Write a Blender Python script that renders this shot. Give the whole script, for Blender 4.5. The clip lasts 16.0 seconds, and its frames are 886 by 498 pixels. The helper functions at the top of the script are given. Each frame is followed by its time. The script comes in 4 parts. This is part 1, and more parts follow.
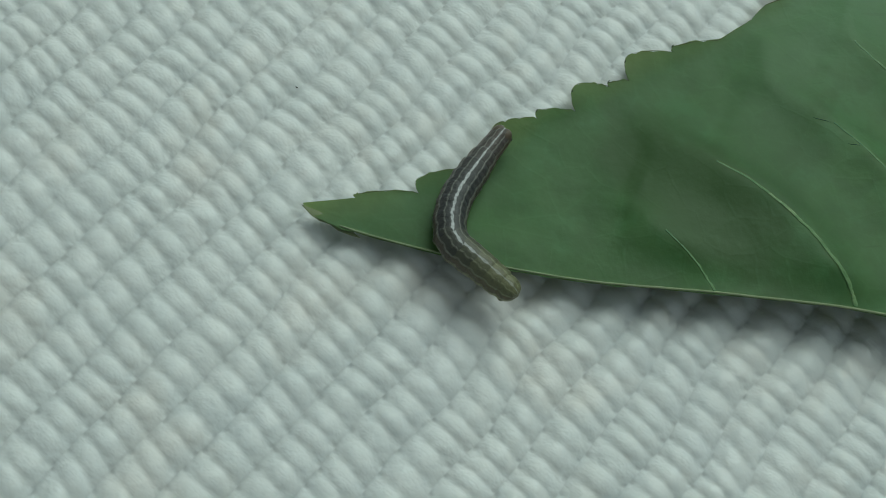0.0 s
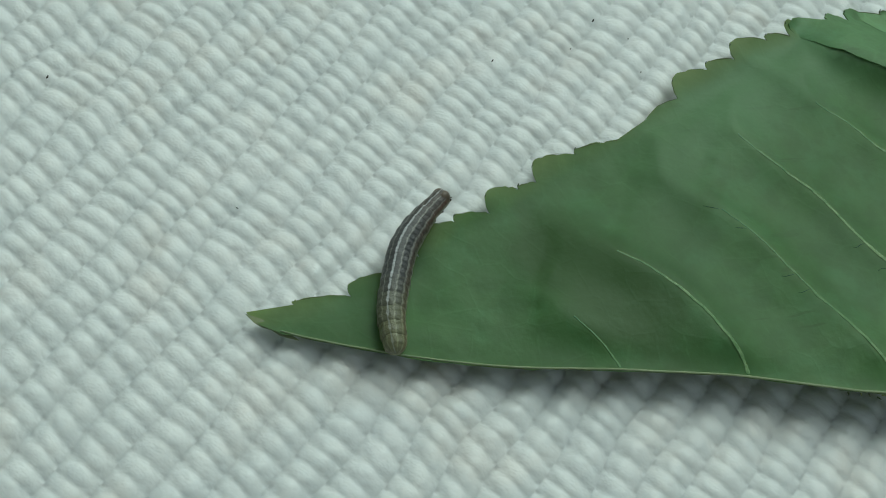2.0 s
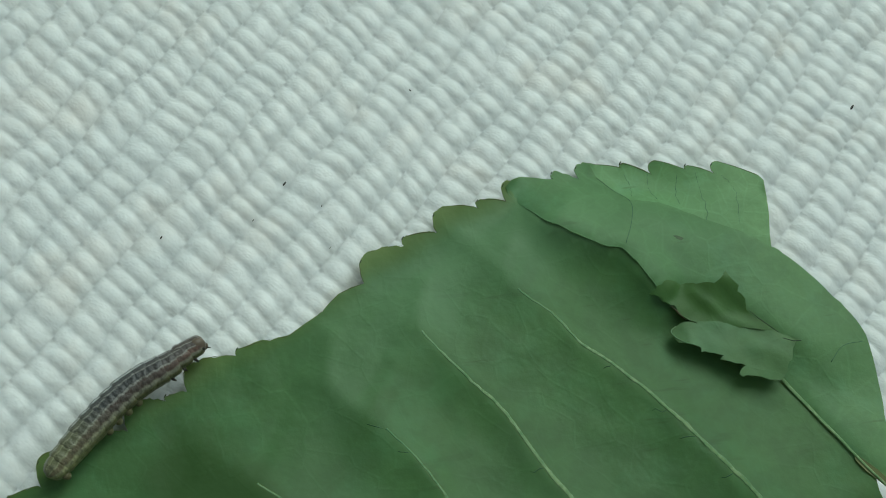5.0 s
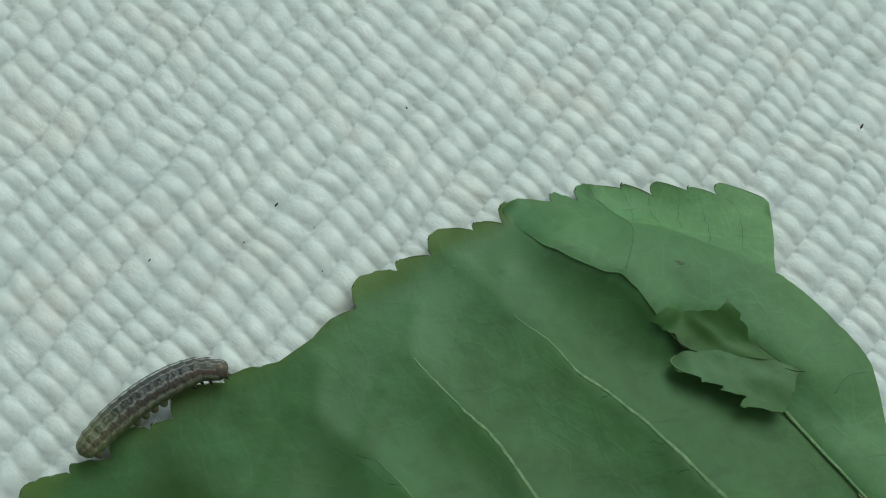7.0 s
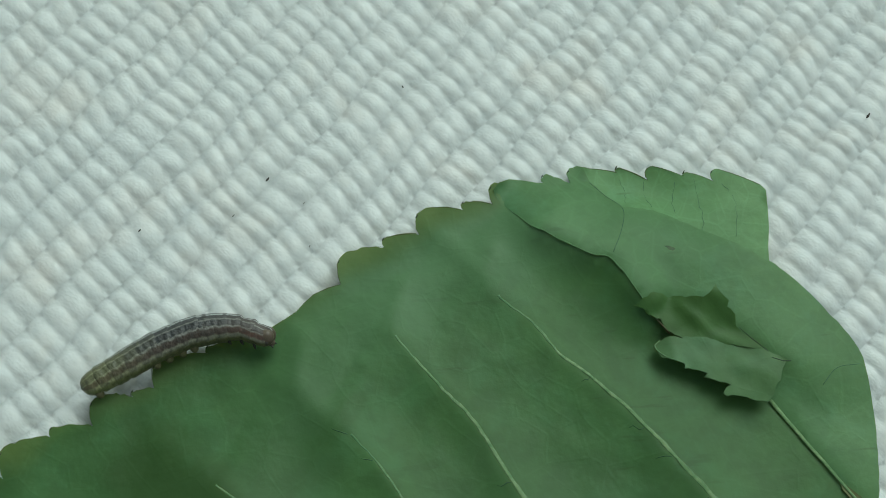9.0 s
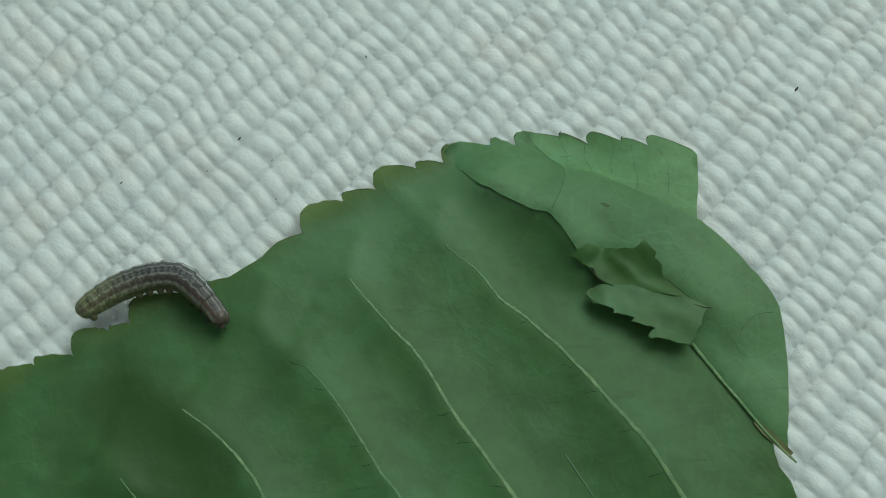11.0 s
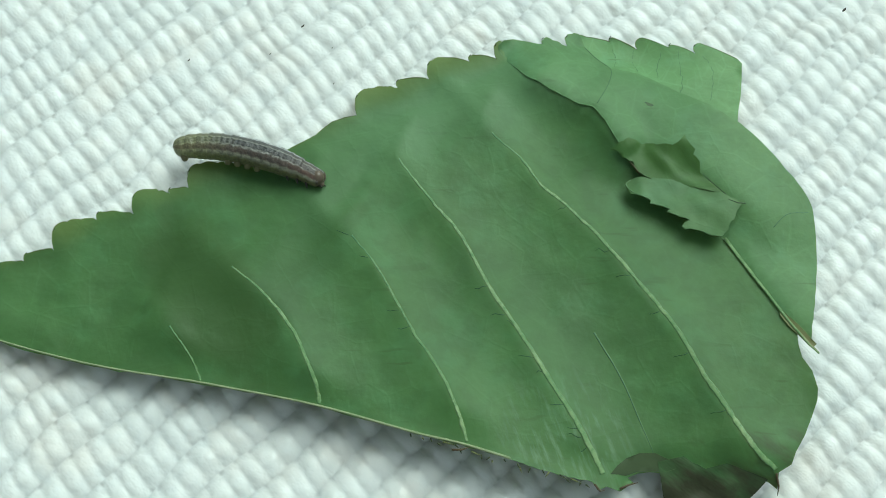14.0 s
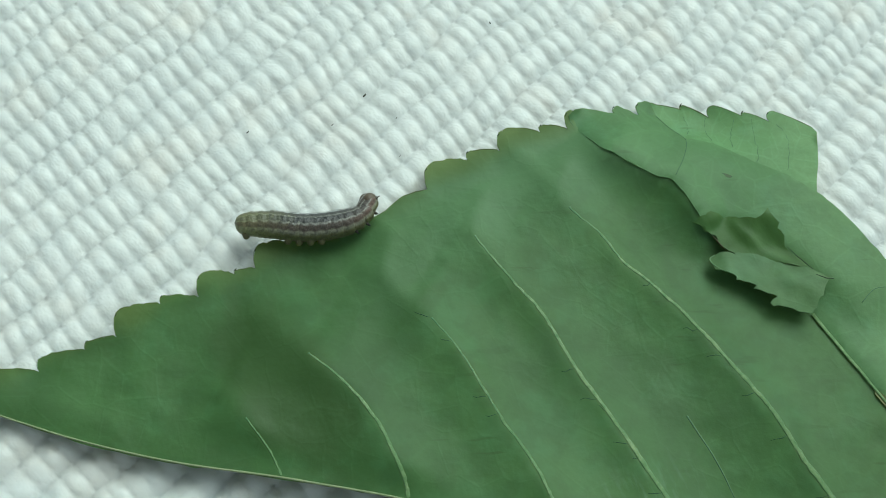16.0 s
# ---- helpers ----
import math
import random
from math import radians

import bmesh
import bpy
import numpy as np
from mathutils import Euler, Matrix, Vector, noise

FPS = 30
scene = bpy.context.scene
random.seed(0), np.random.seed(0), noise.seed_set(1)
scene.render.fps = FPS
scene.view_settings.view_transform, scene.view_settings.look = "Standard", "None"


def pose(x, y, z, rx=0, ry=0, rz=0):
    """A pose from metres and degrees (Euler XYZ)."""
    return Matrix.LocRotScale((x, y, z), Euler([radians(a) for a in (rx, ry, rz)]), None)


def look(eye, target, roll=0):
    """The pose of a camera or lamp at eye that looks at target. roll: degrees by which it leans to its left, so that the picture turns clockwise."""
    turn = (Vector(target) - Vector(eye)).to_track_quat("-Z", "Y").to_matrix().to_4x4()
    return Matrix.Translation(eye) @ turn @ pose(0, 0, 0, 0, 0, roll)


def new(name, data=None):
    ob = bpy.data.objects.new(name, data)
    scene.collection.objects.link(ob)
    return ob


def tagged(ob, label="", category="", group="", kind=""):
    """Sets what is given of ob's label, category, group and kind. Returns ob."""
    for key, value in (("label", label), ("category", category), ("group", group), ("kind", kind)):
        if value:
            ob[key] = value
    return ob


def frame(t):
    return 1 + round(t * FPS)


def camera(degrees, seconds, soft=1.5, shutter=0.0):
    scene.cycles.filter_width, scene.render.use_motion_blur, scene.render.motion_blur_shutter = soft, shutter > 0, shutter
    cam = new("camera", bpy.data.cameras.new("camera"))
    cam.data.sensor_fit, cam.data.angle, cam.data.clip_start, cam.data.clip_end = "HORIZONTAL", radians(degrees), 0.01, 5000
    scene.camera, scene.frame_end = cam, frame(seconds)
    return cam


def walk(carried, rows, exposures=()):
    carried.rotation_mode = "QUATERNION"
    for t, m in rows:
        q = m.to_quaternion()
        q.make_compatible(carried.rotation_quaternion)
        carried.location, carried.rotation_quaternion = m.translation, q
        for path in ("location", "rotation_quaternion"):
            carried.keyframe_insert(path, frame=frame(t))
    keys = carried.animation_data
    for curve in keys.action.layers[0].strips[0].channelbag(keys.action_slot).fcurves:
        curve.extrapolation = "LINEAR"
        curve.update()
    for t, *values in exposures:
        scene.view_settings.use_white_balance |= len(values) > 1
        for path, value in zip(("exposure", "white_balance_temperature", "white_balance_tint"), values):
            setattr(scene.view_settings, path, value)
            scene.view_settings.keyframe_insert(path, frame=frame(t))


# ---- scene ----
import collections
import functools

from mathutils.geometry import delaunay_2d_cdt

CM = 0.01  # the plan below is in centimetres: x along the leaf, y across it, z up from the tops of the weave

# ---------------------------------------------------------------- camera
cam = camera(36.9, 16.0, soft=1.0)
PATH = [
    (0.0, pose(-0.0592, -0.0701, 0.0989, 25.19, -9.06, -8.23)),
    (0.5, pose(-0.0609, -0.0721, 0.1046, 24.55, -8.33, -8.32)),
    (1.0, pose(-0.0558, -0.0728, 0.1079, 27.59, -7.20, -9.21)),
    (1.5, pose(-0.0537, -0.0775, 0.1071, 28.48, -8.37, -10.33)),
    (2.0, pose(-0.0568, -0.0746, 0.1117, 29.04, -8.12, -11.75)),
    (2.5, pose(-0.0526, -0.0703, 0.1098, 28.40, -7.14, -11.66)),
    (3.0, pose(-0.0421, -0.0620, 0.1129, 26.85, -7.36, -11.83)),
    (3.5, pose(-0.0318, -0.0594, 0.1166, 25.66, -6.87, -12.10)),
    (4.0, pose(-0.0169, -0.0534, 0.1199, 23.90, -5.93, -11.38)),
    (4.5, pose(-0.0136, -0.0484, 0.1206, 22.64, -6.36, -10.43)),
    (7.0, pose(-0.0103, -0.0401, 0.1196, 20.72, -5.88, -9.24)),
    (7.5, pose(-0.0026, -0.0410, 0.1171, 21.41, -5.38, -8.87)),
    (8.0, pose(-0.0054, -0.0432, 0.1182, 20.40, -4.59, -7.17)),
    (8.5, pose(-0.0040, -0.0434, 0.1181, 20.49, -3.71, -6.65)),
    (11.0, pose(0.0041, -0.0539, 0.1282, 21.20, -2.44, -5.37)),
    (11.5, pose(0.0011, -0.0616, 0.1254, 21.51, -2.12, -4.35)),
    (12.0, pose(0.0028, -0.0622, 0.1276, 22.71, -2.28, -4.46)),
    (12.5, pose(0.0005, -0.0576, 0.1281, 20.94, -2.18, -3.58)),
    (13.0, pose(0.0033, -0.0618, 0.1288, 21.16, -1.85, -2.63)),
    (13.5, pose(0.0028, -0.0632, 0.1320, 21.39, -2.38, -2.75)),
    (14.0, pose(0.0057, -0.0693, 0.1283, 21.96, -0.98, -1.10)),
    (14.5, pose(0.0064, -0.0723, 0.1258, 21.29, -0.84, -1.81)),
    (15.0, pose(-0.0030, -0.0665, 0.1285, 22.45, -2.41, -2.81)),
    (15.5, pose(-0.0069, -0.0620, 0.1271, 22.99, -3.37, -3.14)),
    (16.0, pose(-0.0092, -0.0611, 0.1253, 22.83, -3.56, -2.96)),
]
walk(cam, PATH, exposures=[(t, stops, 5980, -12) for t, stops in (
    (0.0, -0.05), (1.0, -0.05), (1.5, 0.12), (2.5, 0.17), (3.0, 0.26), (3.5, 0.18), (4.0, 0.33), (4.5, 0.28), (7.0, 0.19), (7.5, 0.10), (8.0, 0.14), (8.5, 0.27), (10.8, 0.09), (11.1, 0.13), (11.5, 0.40), (12.0, 0.70), (12.5, 0.73), (13.0, 0.80), (13.5, 0.76), (14.0, 0.87), (15.0, 0.88), (15.5, 0.79), (16.0, 0.66))])

# ---------------------------------------------------------------- light: a bright overcast sky, brightest beyond the leaf
SUN_EL, SUN_AZ = 52.0, 36.0  # degrees; azimuth from +y towards +x
world = bpy.data.worlds.new("overcast_sky")
scene.world = world
world.use_nodes = True
wn = world.node_tree.nodes
sky = wn.new("ShaderNodeTexSky")
sky.sky_type, sky.sun_disc = "NISHITA", False
sky.sun_elevation, sky.sun_rotation = radians(SUN_EL), radians(SUN_AZ)
sky.air_density, sky.dust_density, sky.ozone_density = 1.0, 4.0, 1.0
veil = wn.new("ShaderNodeHueSaturation")  # cloud takes the blue out of the sky
veil.inputs["Saturation"].default_value = 0.17
world.node_tree.links.new(sky.outputs[0], veil.inputs["Color"])
world.node_tree.links.new(veil.outputs[0], wn["Background"].inputs[0])
wn["Background"].inputs[1].default_value = 0.064
sun = new("sun", bpy.data.lights.new("sun", "SUN"))
sun.data.energy, sun.data.angle, sun.data.color = 1.05, radians(42), (1.0, 0.98, 0.93)
se, sa = radians(SUN_EL), radians(SUN_AZ)
sun.matrix_world = look((math.cos(se) * math.sin(sa), math.cos(se) * math.cos(sa), math.sin(se)), (0, 0, 0))


# ---------------------------------------------------------------- materials
class Mat:
    """A node material: m.n adds a node, m.l links, m.mix blends two colours."""

    def __init__(self, name, rough=0.6, spec=0.4):
        self.m = bpy.data.materials.new(name)
        self.m.use_nodes = True
        self.t = self.m.node_tree
        self.b = self.t.nodes["Principled BSDF"]
        self.b.inputs["Roughness"].default_value = rough
        self.b.inputs["Specular IOR Level"].default_value = spec
        self.co = self.n("ShaderNodeTexCoord").outputs["Object"]

    def n(self, kind, **values):
        node = self.t.nodes.new(kind)
        for key, value in values.items():
            node.inputs[key.replace("_", " ")].default_value = value
        return node

    def l(self, a, b):
        self.t.links.new(a, b)

    def noise(self, scale, detail=3.0, rough=0.55, co=None, dist=0.0):
        node = self.n("ShaderNodeTexNoise", Scale=scale, Detail=detail, Roughness=rough, Distortion=dist)
        self.l(co or self.co, node.inputs["Vector"])
        return node.outputs["Fac"]

    def ramp(self, fac, *stops):
        node = self.n("ShaderNodeValToRGB")
        e = node.color_ramp.elements
        while len(e) < len(stops):
            e.new(0.5)
        for el, (p, c) in zip(e, stops):
            el.position, el.color = p, (*c, 1) if len(c) == 3 else c
        self.l(fac, node.inputs[0])
        return node.outputs[0]

    def mix(self, fac, a, b, mode="MIX"):
        node = self.t.nodes.new("ShaderNodeMix")
        node.data_type, node.blend_type = "RGBA", mode
        for value, sock in ((fac, node.inputs[0]), (a, node.inputs[6]), (b, node.inputs[7])):
            if isinstance(value, (int, float)):
                sock.default_value = value
            elif isinstance(value, tuple):
                sock.default_value = (*value, 1)
            else:
                self.l(value, sock)
        return node.outputs[2]

    def math(self, op, a, b=0.0):
        node = self.t.nodes.new("ShaderNodeMath")
        node.operation = op
        for value, sock in ((a, node.inputs[0]), (b, node.inputs[1])):
            if isinstance(value, (int, float)):
                sock.default_value = value
            else:
                self.l(value, sock)
        return node.outputs[0]

    def bump(self, height, strength, dist):
        node = self.n("ShaderNodeBump", Strength=strength, Distance=dist)
        self.l(height, node.inputs["Height"])
        if self.b.inputs["Normal"].is_linked:
            self.l(self.b.inputs["Normal"].links[0].from_socket, node.inputs["Normal"])
        self.l(node.outputs[0], self.b.inputs["Normal"])

    def colour(self, c):
        if isinstance(c, tuple):
            self.b.inputs["Base Color"].default_value = (*c, 1)
        else:
            self.l(c, self.b.inputs["Base Color"])

    def translucent(self, c, amount):
        tr = self.n("ShaderNodeBsdfTranslucent")
        if isinstance(c, tuple):
            tr.inputs[0].default_value = (*c, 1)
        else:
            self.l(c, tr.inputs[0])
        mx = self.n("ShaderNodeMixShader")
        mx.inputs[0].default_value = amount
        out = self.t.nodes["Material Output"]
        self.l(self.b.outputs[0], mx.inputs[1])
        self.l(tr.outputs[0], mx.inputs[2])
        self.l(mx.outputs[0], out.inputs[0])


def cotton():
    m = Mat("white_cotton", 0.46, 0.55)
    turn = m.n("ShaderNodeMapping")
    turn.vector_type = "TEXTURE"
    turn.inputs["Rotation"].default_value = (0, 0, radians(-50))
    turn.inputs["Scale"].default_value = (3.0, 0.8, 1.0)
    m.l(m.co, turn.inputs["Vector"])
    fibre = m.noise(3200, 3, 0.6, turn.outputs[0])
    soft = m.noise(120, 2)
    stain = m.noise(38, 3, 0.6)
    c = m.mix(m.ramp(soft, (0.35, (0, 0, 0)), (0.7, (1, 1, 1))), (0.70, 0.71, 0.695), (0.64, 0.66, 0.65))
    c = m.mix(m.ramp(stain, (0.66, (0, 0, 0)), (0.80, (0.45, 0.45, 0.45))), c, (0.66, 0.60, 0.50))
    c = m.mix(m.ramp(m.noise(85, 3, 0.6), (0.52, (0, 0, 0)), (0.72, (0.55, 0.55, 0.55))), c, (0.70, 0.655, 0.60))
    c = m.mix(m.ramp(m.noise(64, 2, 0.5, dist=0.6), (0.55, (0, 0, 0)), (0.75, (0.20, 0.20, 0.20))), c, (0.62, 0.655, 0.68))
    c = m.mix(m.math("MULTIPLY", fibre, 0.10), c, (0.55, 0.57, 0.56))
    m.colour(c)
    m.bump(fibre, 0.13, 0.0003)
    m.bump(m.noise(480, 3, 0.55), 0.32, 0.0006)
    m.b.inputs["Subsurface Weight"].default_value = 0.7
    m.b.inputs["Subsurface Radius"].default_value = (1.0, 0.95, 0.9)
    m.b.inputs["Subsurface Scale"].default_value = 0.0016
    return m.m


def lamina(name, light, dark, yellow=0.15, net=1.0, margin=0.0, rub=False):
    m = Mat(name, 0.52, 0.40)
    broad = m.noise(75, 3, 0.6)
    fine = m.noise(700, 4, 0.65)
    c = m.mix(m.ramp(broad, (0.32, (0, 0, 0)), (0.68, (1, 1, 1))), dark, light)
    warp = m.noise(300, 2)
    mv = m.n("ShaderNodeVectorMath")
    mv.operation = "MULTIPLY_ADD"
    m.l(m.co, mv.inputs[0])
    mv.inputs[1].default_value = (1, 1, 0.2)
    sc = m.n("ShaderNodeCombineXYZ")
    m.l(m.math("MULTIPLY", warp, 0.0008), sc.inputs[0])
    m.l(m.math("MULTIPLY", fine, 0.0002), sc.inputs[1])
    m.l(sc.outputs[0], mv.inputs[2])
    veins = []
    for scale, width in ((270, 0.045), (720, 0.07)):
        v = m.n("ShaderNodeTexVoronoi", Scale=scale)
        v.feature = "DISTANCE_TO_EDGE"
        m.l(mv.outputs[0], v.inputs["Vector"])
        veins.append(m.ramp(v.outputs["Distance"], (0.0, (1, 1, 1)), (width, (0, 0, 0))))
    pale = tuple(min(1, 1.25 * x + 0.012) for x in light)
    c = m.mix(m.math("MULTIPLY", veins[0], 0.10 * net), c, pale)
    c = m.mix(m.math("MULTIPLY", veins[1], 0.07 * net), c, pale)
    c = m.mix(m.math("MULTIPLY", m.ramp(m.noise(34, 2), (0.52, (0, 0, 0)), (0.72, (1, 1, 1))), yellow), c, (0.16, 0.22, 0.05))
    c = m.mix(m.math("MULTIPLY", m.ramp(m.noise(190, 3, 0.6), (0.50, (0, 0, 0)), (0.66, (1, 1, 1))), 0.55), c, tuple(a * b for a, b in zip(light, (1.12, 1.16, 1.45))))
    # sparse creases and rubbed streaks across the blade
    for turn, size, lo, hi, amount, tint in ((8, (170, 1100, 200), 0.655, 0.70, 0.55, tuple(0.45 * x for x in dark)), (-58, (90, 700, 200), 0.58, 0.76, 0.12, pale)):
        mp = m.n("ShaderNodeMapping")
        mp.inputs["Rotation"].default_value = (0, 0, radians(turn))
        mp.inputs["Scale"].default_value = size
        m.l(m.co, mp.inputs["Vector"])
        line = m.ramp(m.noise(1.0, 2, 0.5, mp.outputs[0]), (lo, (0, 0, 0)), (hi, (1, 1, 1)))
        patch = m.ramp(m.noise(60, 2), (0.48, (0, 0, 0)), (0.62, (1, 1, 1)))
        c = m.mix(m.math("MULTIPLY", m.math("MULTIPLY", line, patch), amount), c, tint)
    c = m.mix(m.math("MULTIPLY", m.ramp(m.noise(430, 3, 0.6), (0.47, (0, 0, 0)), (0.60, (1, 1, 1))), 0.40), c, tuple(0.80 * x for x in dark))
    if rub:  # a dull olive blemish between two veins
        mp = m.n("ShaderNodeMapping")
        mp.vector_type = "TEXTURE"
        mp.inputs["Location"].default_value = (-0.0150, -0.0232, 0.0)
        mp.inputs["Rotation"].default_value = (0, 0, radians(128))
        mp.inputs["Scale"].default_value = (0.0112, 0.0058, 1.0)
        m.l(m.co, mp.inputs["Vector"])
        ln = m.n("ShaderNodeVectorMath")
        ln.operation = "LENGTH"
        m.l(mp.outputs[0], ln.inputs[0])
        blot = m.ramp(m.math("ADD", ln.outputs["Value"], m.math("MULTIPLY", m.math("SUBTRACT", m.noise(230, 3, 0.6), 0.5), 0.9)), (0.62, (1, 1, 1)), (1.0, (0, 0, 0)))
        c = m.mix(m.math("MULTIPLY", blot, 0.80), c, (0.044, 0.100, 0.020))
    if rub:  # a scuffed patch beside a vein, streaked along it
        mp = m.n("ShaderNodeMapping")
        mp.vector_type = "TEXTURE"
        mp.inputs["Rotation"].default_value = (0, 0, radians(109))
        mp.inputs["Scale"].default_value = (0.0035, 0.0006, 0.002)
        m.l(m.co, mp.inputs["Vector"])
        streak = m.ramp(m.noise(1.0, 4, 0.65, mp.outputs[0]), (0.50, (0, 0, 0)), (0.66, (1, 1, 1)))
        d = m.n("ShaderNodeVectorMath")
        d.operation = "DISTANCE"
        m.l(m.co, d.inputs[0])
        d.inputs[1].default_value = (0.0200, -0.0395, 0.0)
        near = m.ramp(m.math("MULTIPLY", d.outputs["Value"], 100.0), (0.25, (1, 1, 1)), (0.95, (0, 0, 0)))
        c = m.mix(m.math("MULTIPLY", m.math("MULTIPLY", streak, near), 0.95), c, (0.26, 0.39, 0.22))
        mp = m.n("ShaderNodeMapping")
        mp.vector_type = "TEXTURE"
        mp.inputs["Rotation"].default_value = (0, 0, radians(-38))
        mp.inputs["Scale"].default_value = (0.0085, 0.0026, 0.003)
        m.l(m.co, mp.inputs["Vector"])
        xyz = m.n("ShaderNodeSeparateXYZ")
        m.l(m.co, xyz.inputs[0])
        rot = m.math("ADD", m.noise(1.0, 4, 0.65, mp.outputs[0]), m.math("MULTIPLY", m.math("SUBTRACT", -0.0428, xyz.outputs[1]), 40.0))
        past = m.ramp(m.math("MULTIPLY", xyz.outputs[0], 100.0 / 4.5), (0.60, (0, 0, 0)), (0.70, (1, 1, 1)))
        c = m.mix(m.math("MULTIPLY", m.ramp(rot, (0.42, (0, 0, 0)), (0.62, (1, 1, 1))), past), c, (0.030, 0.034, 0.014))
    c = m.mix(m.math("MULTIPLY", fine, 0.25), c, dark)
    if margin:  # the thin toothed margin is yellower
        xyz = m.n("ShaderNodeSeparateXYZ")
        m.l(m.co, xyz.inputs[0])
        depth = m.math("SUBTRACT", m.math("MULTIPLY", xyz.outputs[0], 0.45), xyz.outputs[1])
        rim = m.ramp(m.math("ADD", m.math("MULTIPLY", depth, 100.0), m.math("MULTIPLY", m.noise(160, 3), 0.5)), (0.20, (1, 1, 1)), (0.62, (0, 0, 0)))
        # pale blue-green band further in: sky sheen painted into the colour
        sheen_band = m.math("ADD", m.math("MULTIPLY", depth, 100.0), m.math("MULTIPLY", m.math("SUBTRACT", m.noise(120, 3), 0.5), 0.9))
        sheen_band = m.ramp(m.math("MULTIPLY", m.math("ADD", sheen_band, 0.20), 0.4), (0.12, (0, 0, 0)), (0.26, (1, 1, 1)), (0.42, (1, 1, 1)), (0.72, (0, 0, 0)))
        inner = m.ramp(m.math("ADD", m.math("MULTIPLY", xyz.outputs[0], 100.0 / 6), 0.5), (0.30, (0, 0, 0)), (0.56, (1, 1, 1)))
        c = m.mix(m.math("MULTIPLY", m.math("MULTIPLY", sheen_band, inner), 0.70), c, (0.150, 0.285, 0.130))
        c = m.mix(m.math("MULTIPLY", rim, margin), c, (0.205, 0.285, 0.075))
    m.colour(c)
    m.b.inputs["Sheen Weight"].default_value = 0.12  # a fine down covers the underside
    m.b.inputs["Sheen Roughness"].default_value = 0.45
    m.b.inputs["Sheen Tint"].default_value = (0.82, 1.0, 0.95, 1)
    m.bump(veins[0], 0.12, 0.00008)
    m.bump(fine, 0.35, 0.00018)
    m.bump(m.noise(240, 3, 0.6), 0.45, 0.0004)
    m.translucent((0.40, 0.40, 0.10), 0.32)
    return m.m


def plain(name, a, b, scale=500, rough=0.6, bump=0.3, spec=0.4):
    m = Mat(name, rough, spec)
    f = m.noise(scale, 4, 0.6)
    m.colour(m.mix(f, a, b))
    if bump:
        m.bump(f, bump, 0.0002)
    return m.m


def vein_skin():
    """Pale vein, worn back to the green of the blade in flecks."""
    m = Mat("pale_vein", 0.6, 0.35)
    fleck = m.ramp(m.noise(1100, 4, 0.7), (0.40, (0, 0, 0)), (0.60, (1, 1, 1)))
    worn = m.ramp(m.noise(190, 2), (0.40, (0, 0, 0)), (0.68, (0.75, 0.75, 0.75)))
    c = m.mix(fleck, (0.235, 0.325, 0.150), (0.125, 0.220, 0.085))
    m.colour(m.mix(worn, c, (0.090, 0.185, 0.062)))
    m.bump(m.noise(900, 3, 0.6), 0.5, 0.0002)
    return m.m


def withered():
    """Dying leaf: green streaks left between dark brown ones, more brown towards the torn rim."""
    m = Mat("withered_leaf_streaks", 0.6, 0.35)
    mp = m.n("ShaderNodeMapping")
    mp.vector_type = "TEXTURE"
    mp.inputs["Rotation"].default_value = (0, 0, radians(-38))
    mp.inputs["Scale"].default_value = (0.0085, 0.0026, 0.003)
    m.l(m.co, mp.inputs["Vector"])
    streak = m.noise(1.0, 4, 0.65, mp.outputs[0])
    xyz = m.n("ShaderNodeSeparateXYZ")
    m.l(m.co, xyz.inputs[0])
    rim = m.math("MULTIPLY", m.math("SUBTRACT", -0.0416, xyz.outputs[1]), 45.0)
    f = m.ramp(m.math("ADD", streak, rim), (0.42, (0, 0, 0)), (0.62, (1, 1, 1)))
    brown = m.mix(m.noise(900, 3, 0.6), (0.020, 0.023, 0.009), (0.050, 0.055, 0.024))
    c = m.mix(f, m.mix(m.noise(500, 3), (0.045, 0.095, 0.032), (0.062, 0.125, 0.042)), brown)
    m.colour(c)
    m.bump(streak, 0.4, 0.0004)
    m.translucent((0.10, 0.14, 0.03), 0.12)
    return m.m


COTTON = cotton()
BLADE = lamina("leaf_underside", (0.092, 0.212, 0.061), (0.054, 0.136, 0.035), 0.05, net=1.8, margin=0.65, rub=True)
FOLD = lamina("leaf_upper_side", (0.148, 0.298, 0.118), (0.106, 0.232, 0.084), 0.05, 3.0)
STRIP = lamina("leaf_margin", (0.215, 0.410, 0.170), (0.165, 0.335, 0.130), 0.05, 4.0)
TORN = lamina("torn_leaf", (0.080, 0.178, 0.040), (0.052, 0.126, 0.025), 0.0, 0.6)
STREAK = withered()
CROSS = plain("fine_vein", (0.105, 0.175, 0.072), (0.075, 0.135, 0.050), 700, bump=0)
VEIN = vein_skin()
FLAP = lamina("torn_leaf_flap", (0.115, 0.235, 0.085), (0.080, 0.175, 0.058), 0.10, 1.5)
CREASE_SHADE = plain("vein_crease_shade", (0.035, 0.065, 0.020), (0.075, 0.135, 0.050), 900, bump=0)
TOOTH = plain("browned_tooth_edge", (0.13, 0.11, 0.045), (0.150, 0.200, 0.065), 330, bump=0)
RIB = plain("cream_midrib", (0.34, 0.37, 0.22), (0.14, 0.21, 0.08), 400, bump=0)
BROWN = plain("withered_leaf", (0.006, 0.010, 0.004), (0.085, 0.105, 0.045), 300, 0.7)
DRY = plain("dry_stalk", (0.24, 0.19, 0.10), (0.12, 0.10, 0.05), 800, bump=0)
OLIVE = plain("olive_brown_leaf", (0.026, 0.042, 0.014), (0.052, 0.082, 0.028), 260, 0.7)
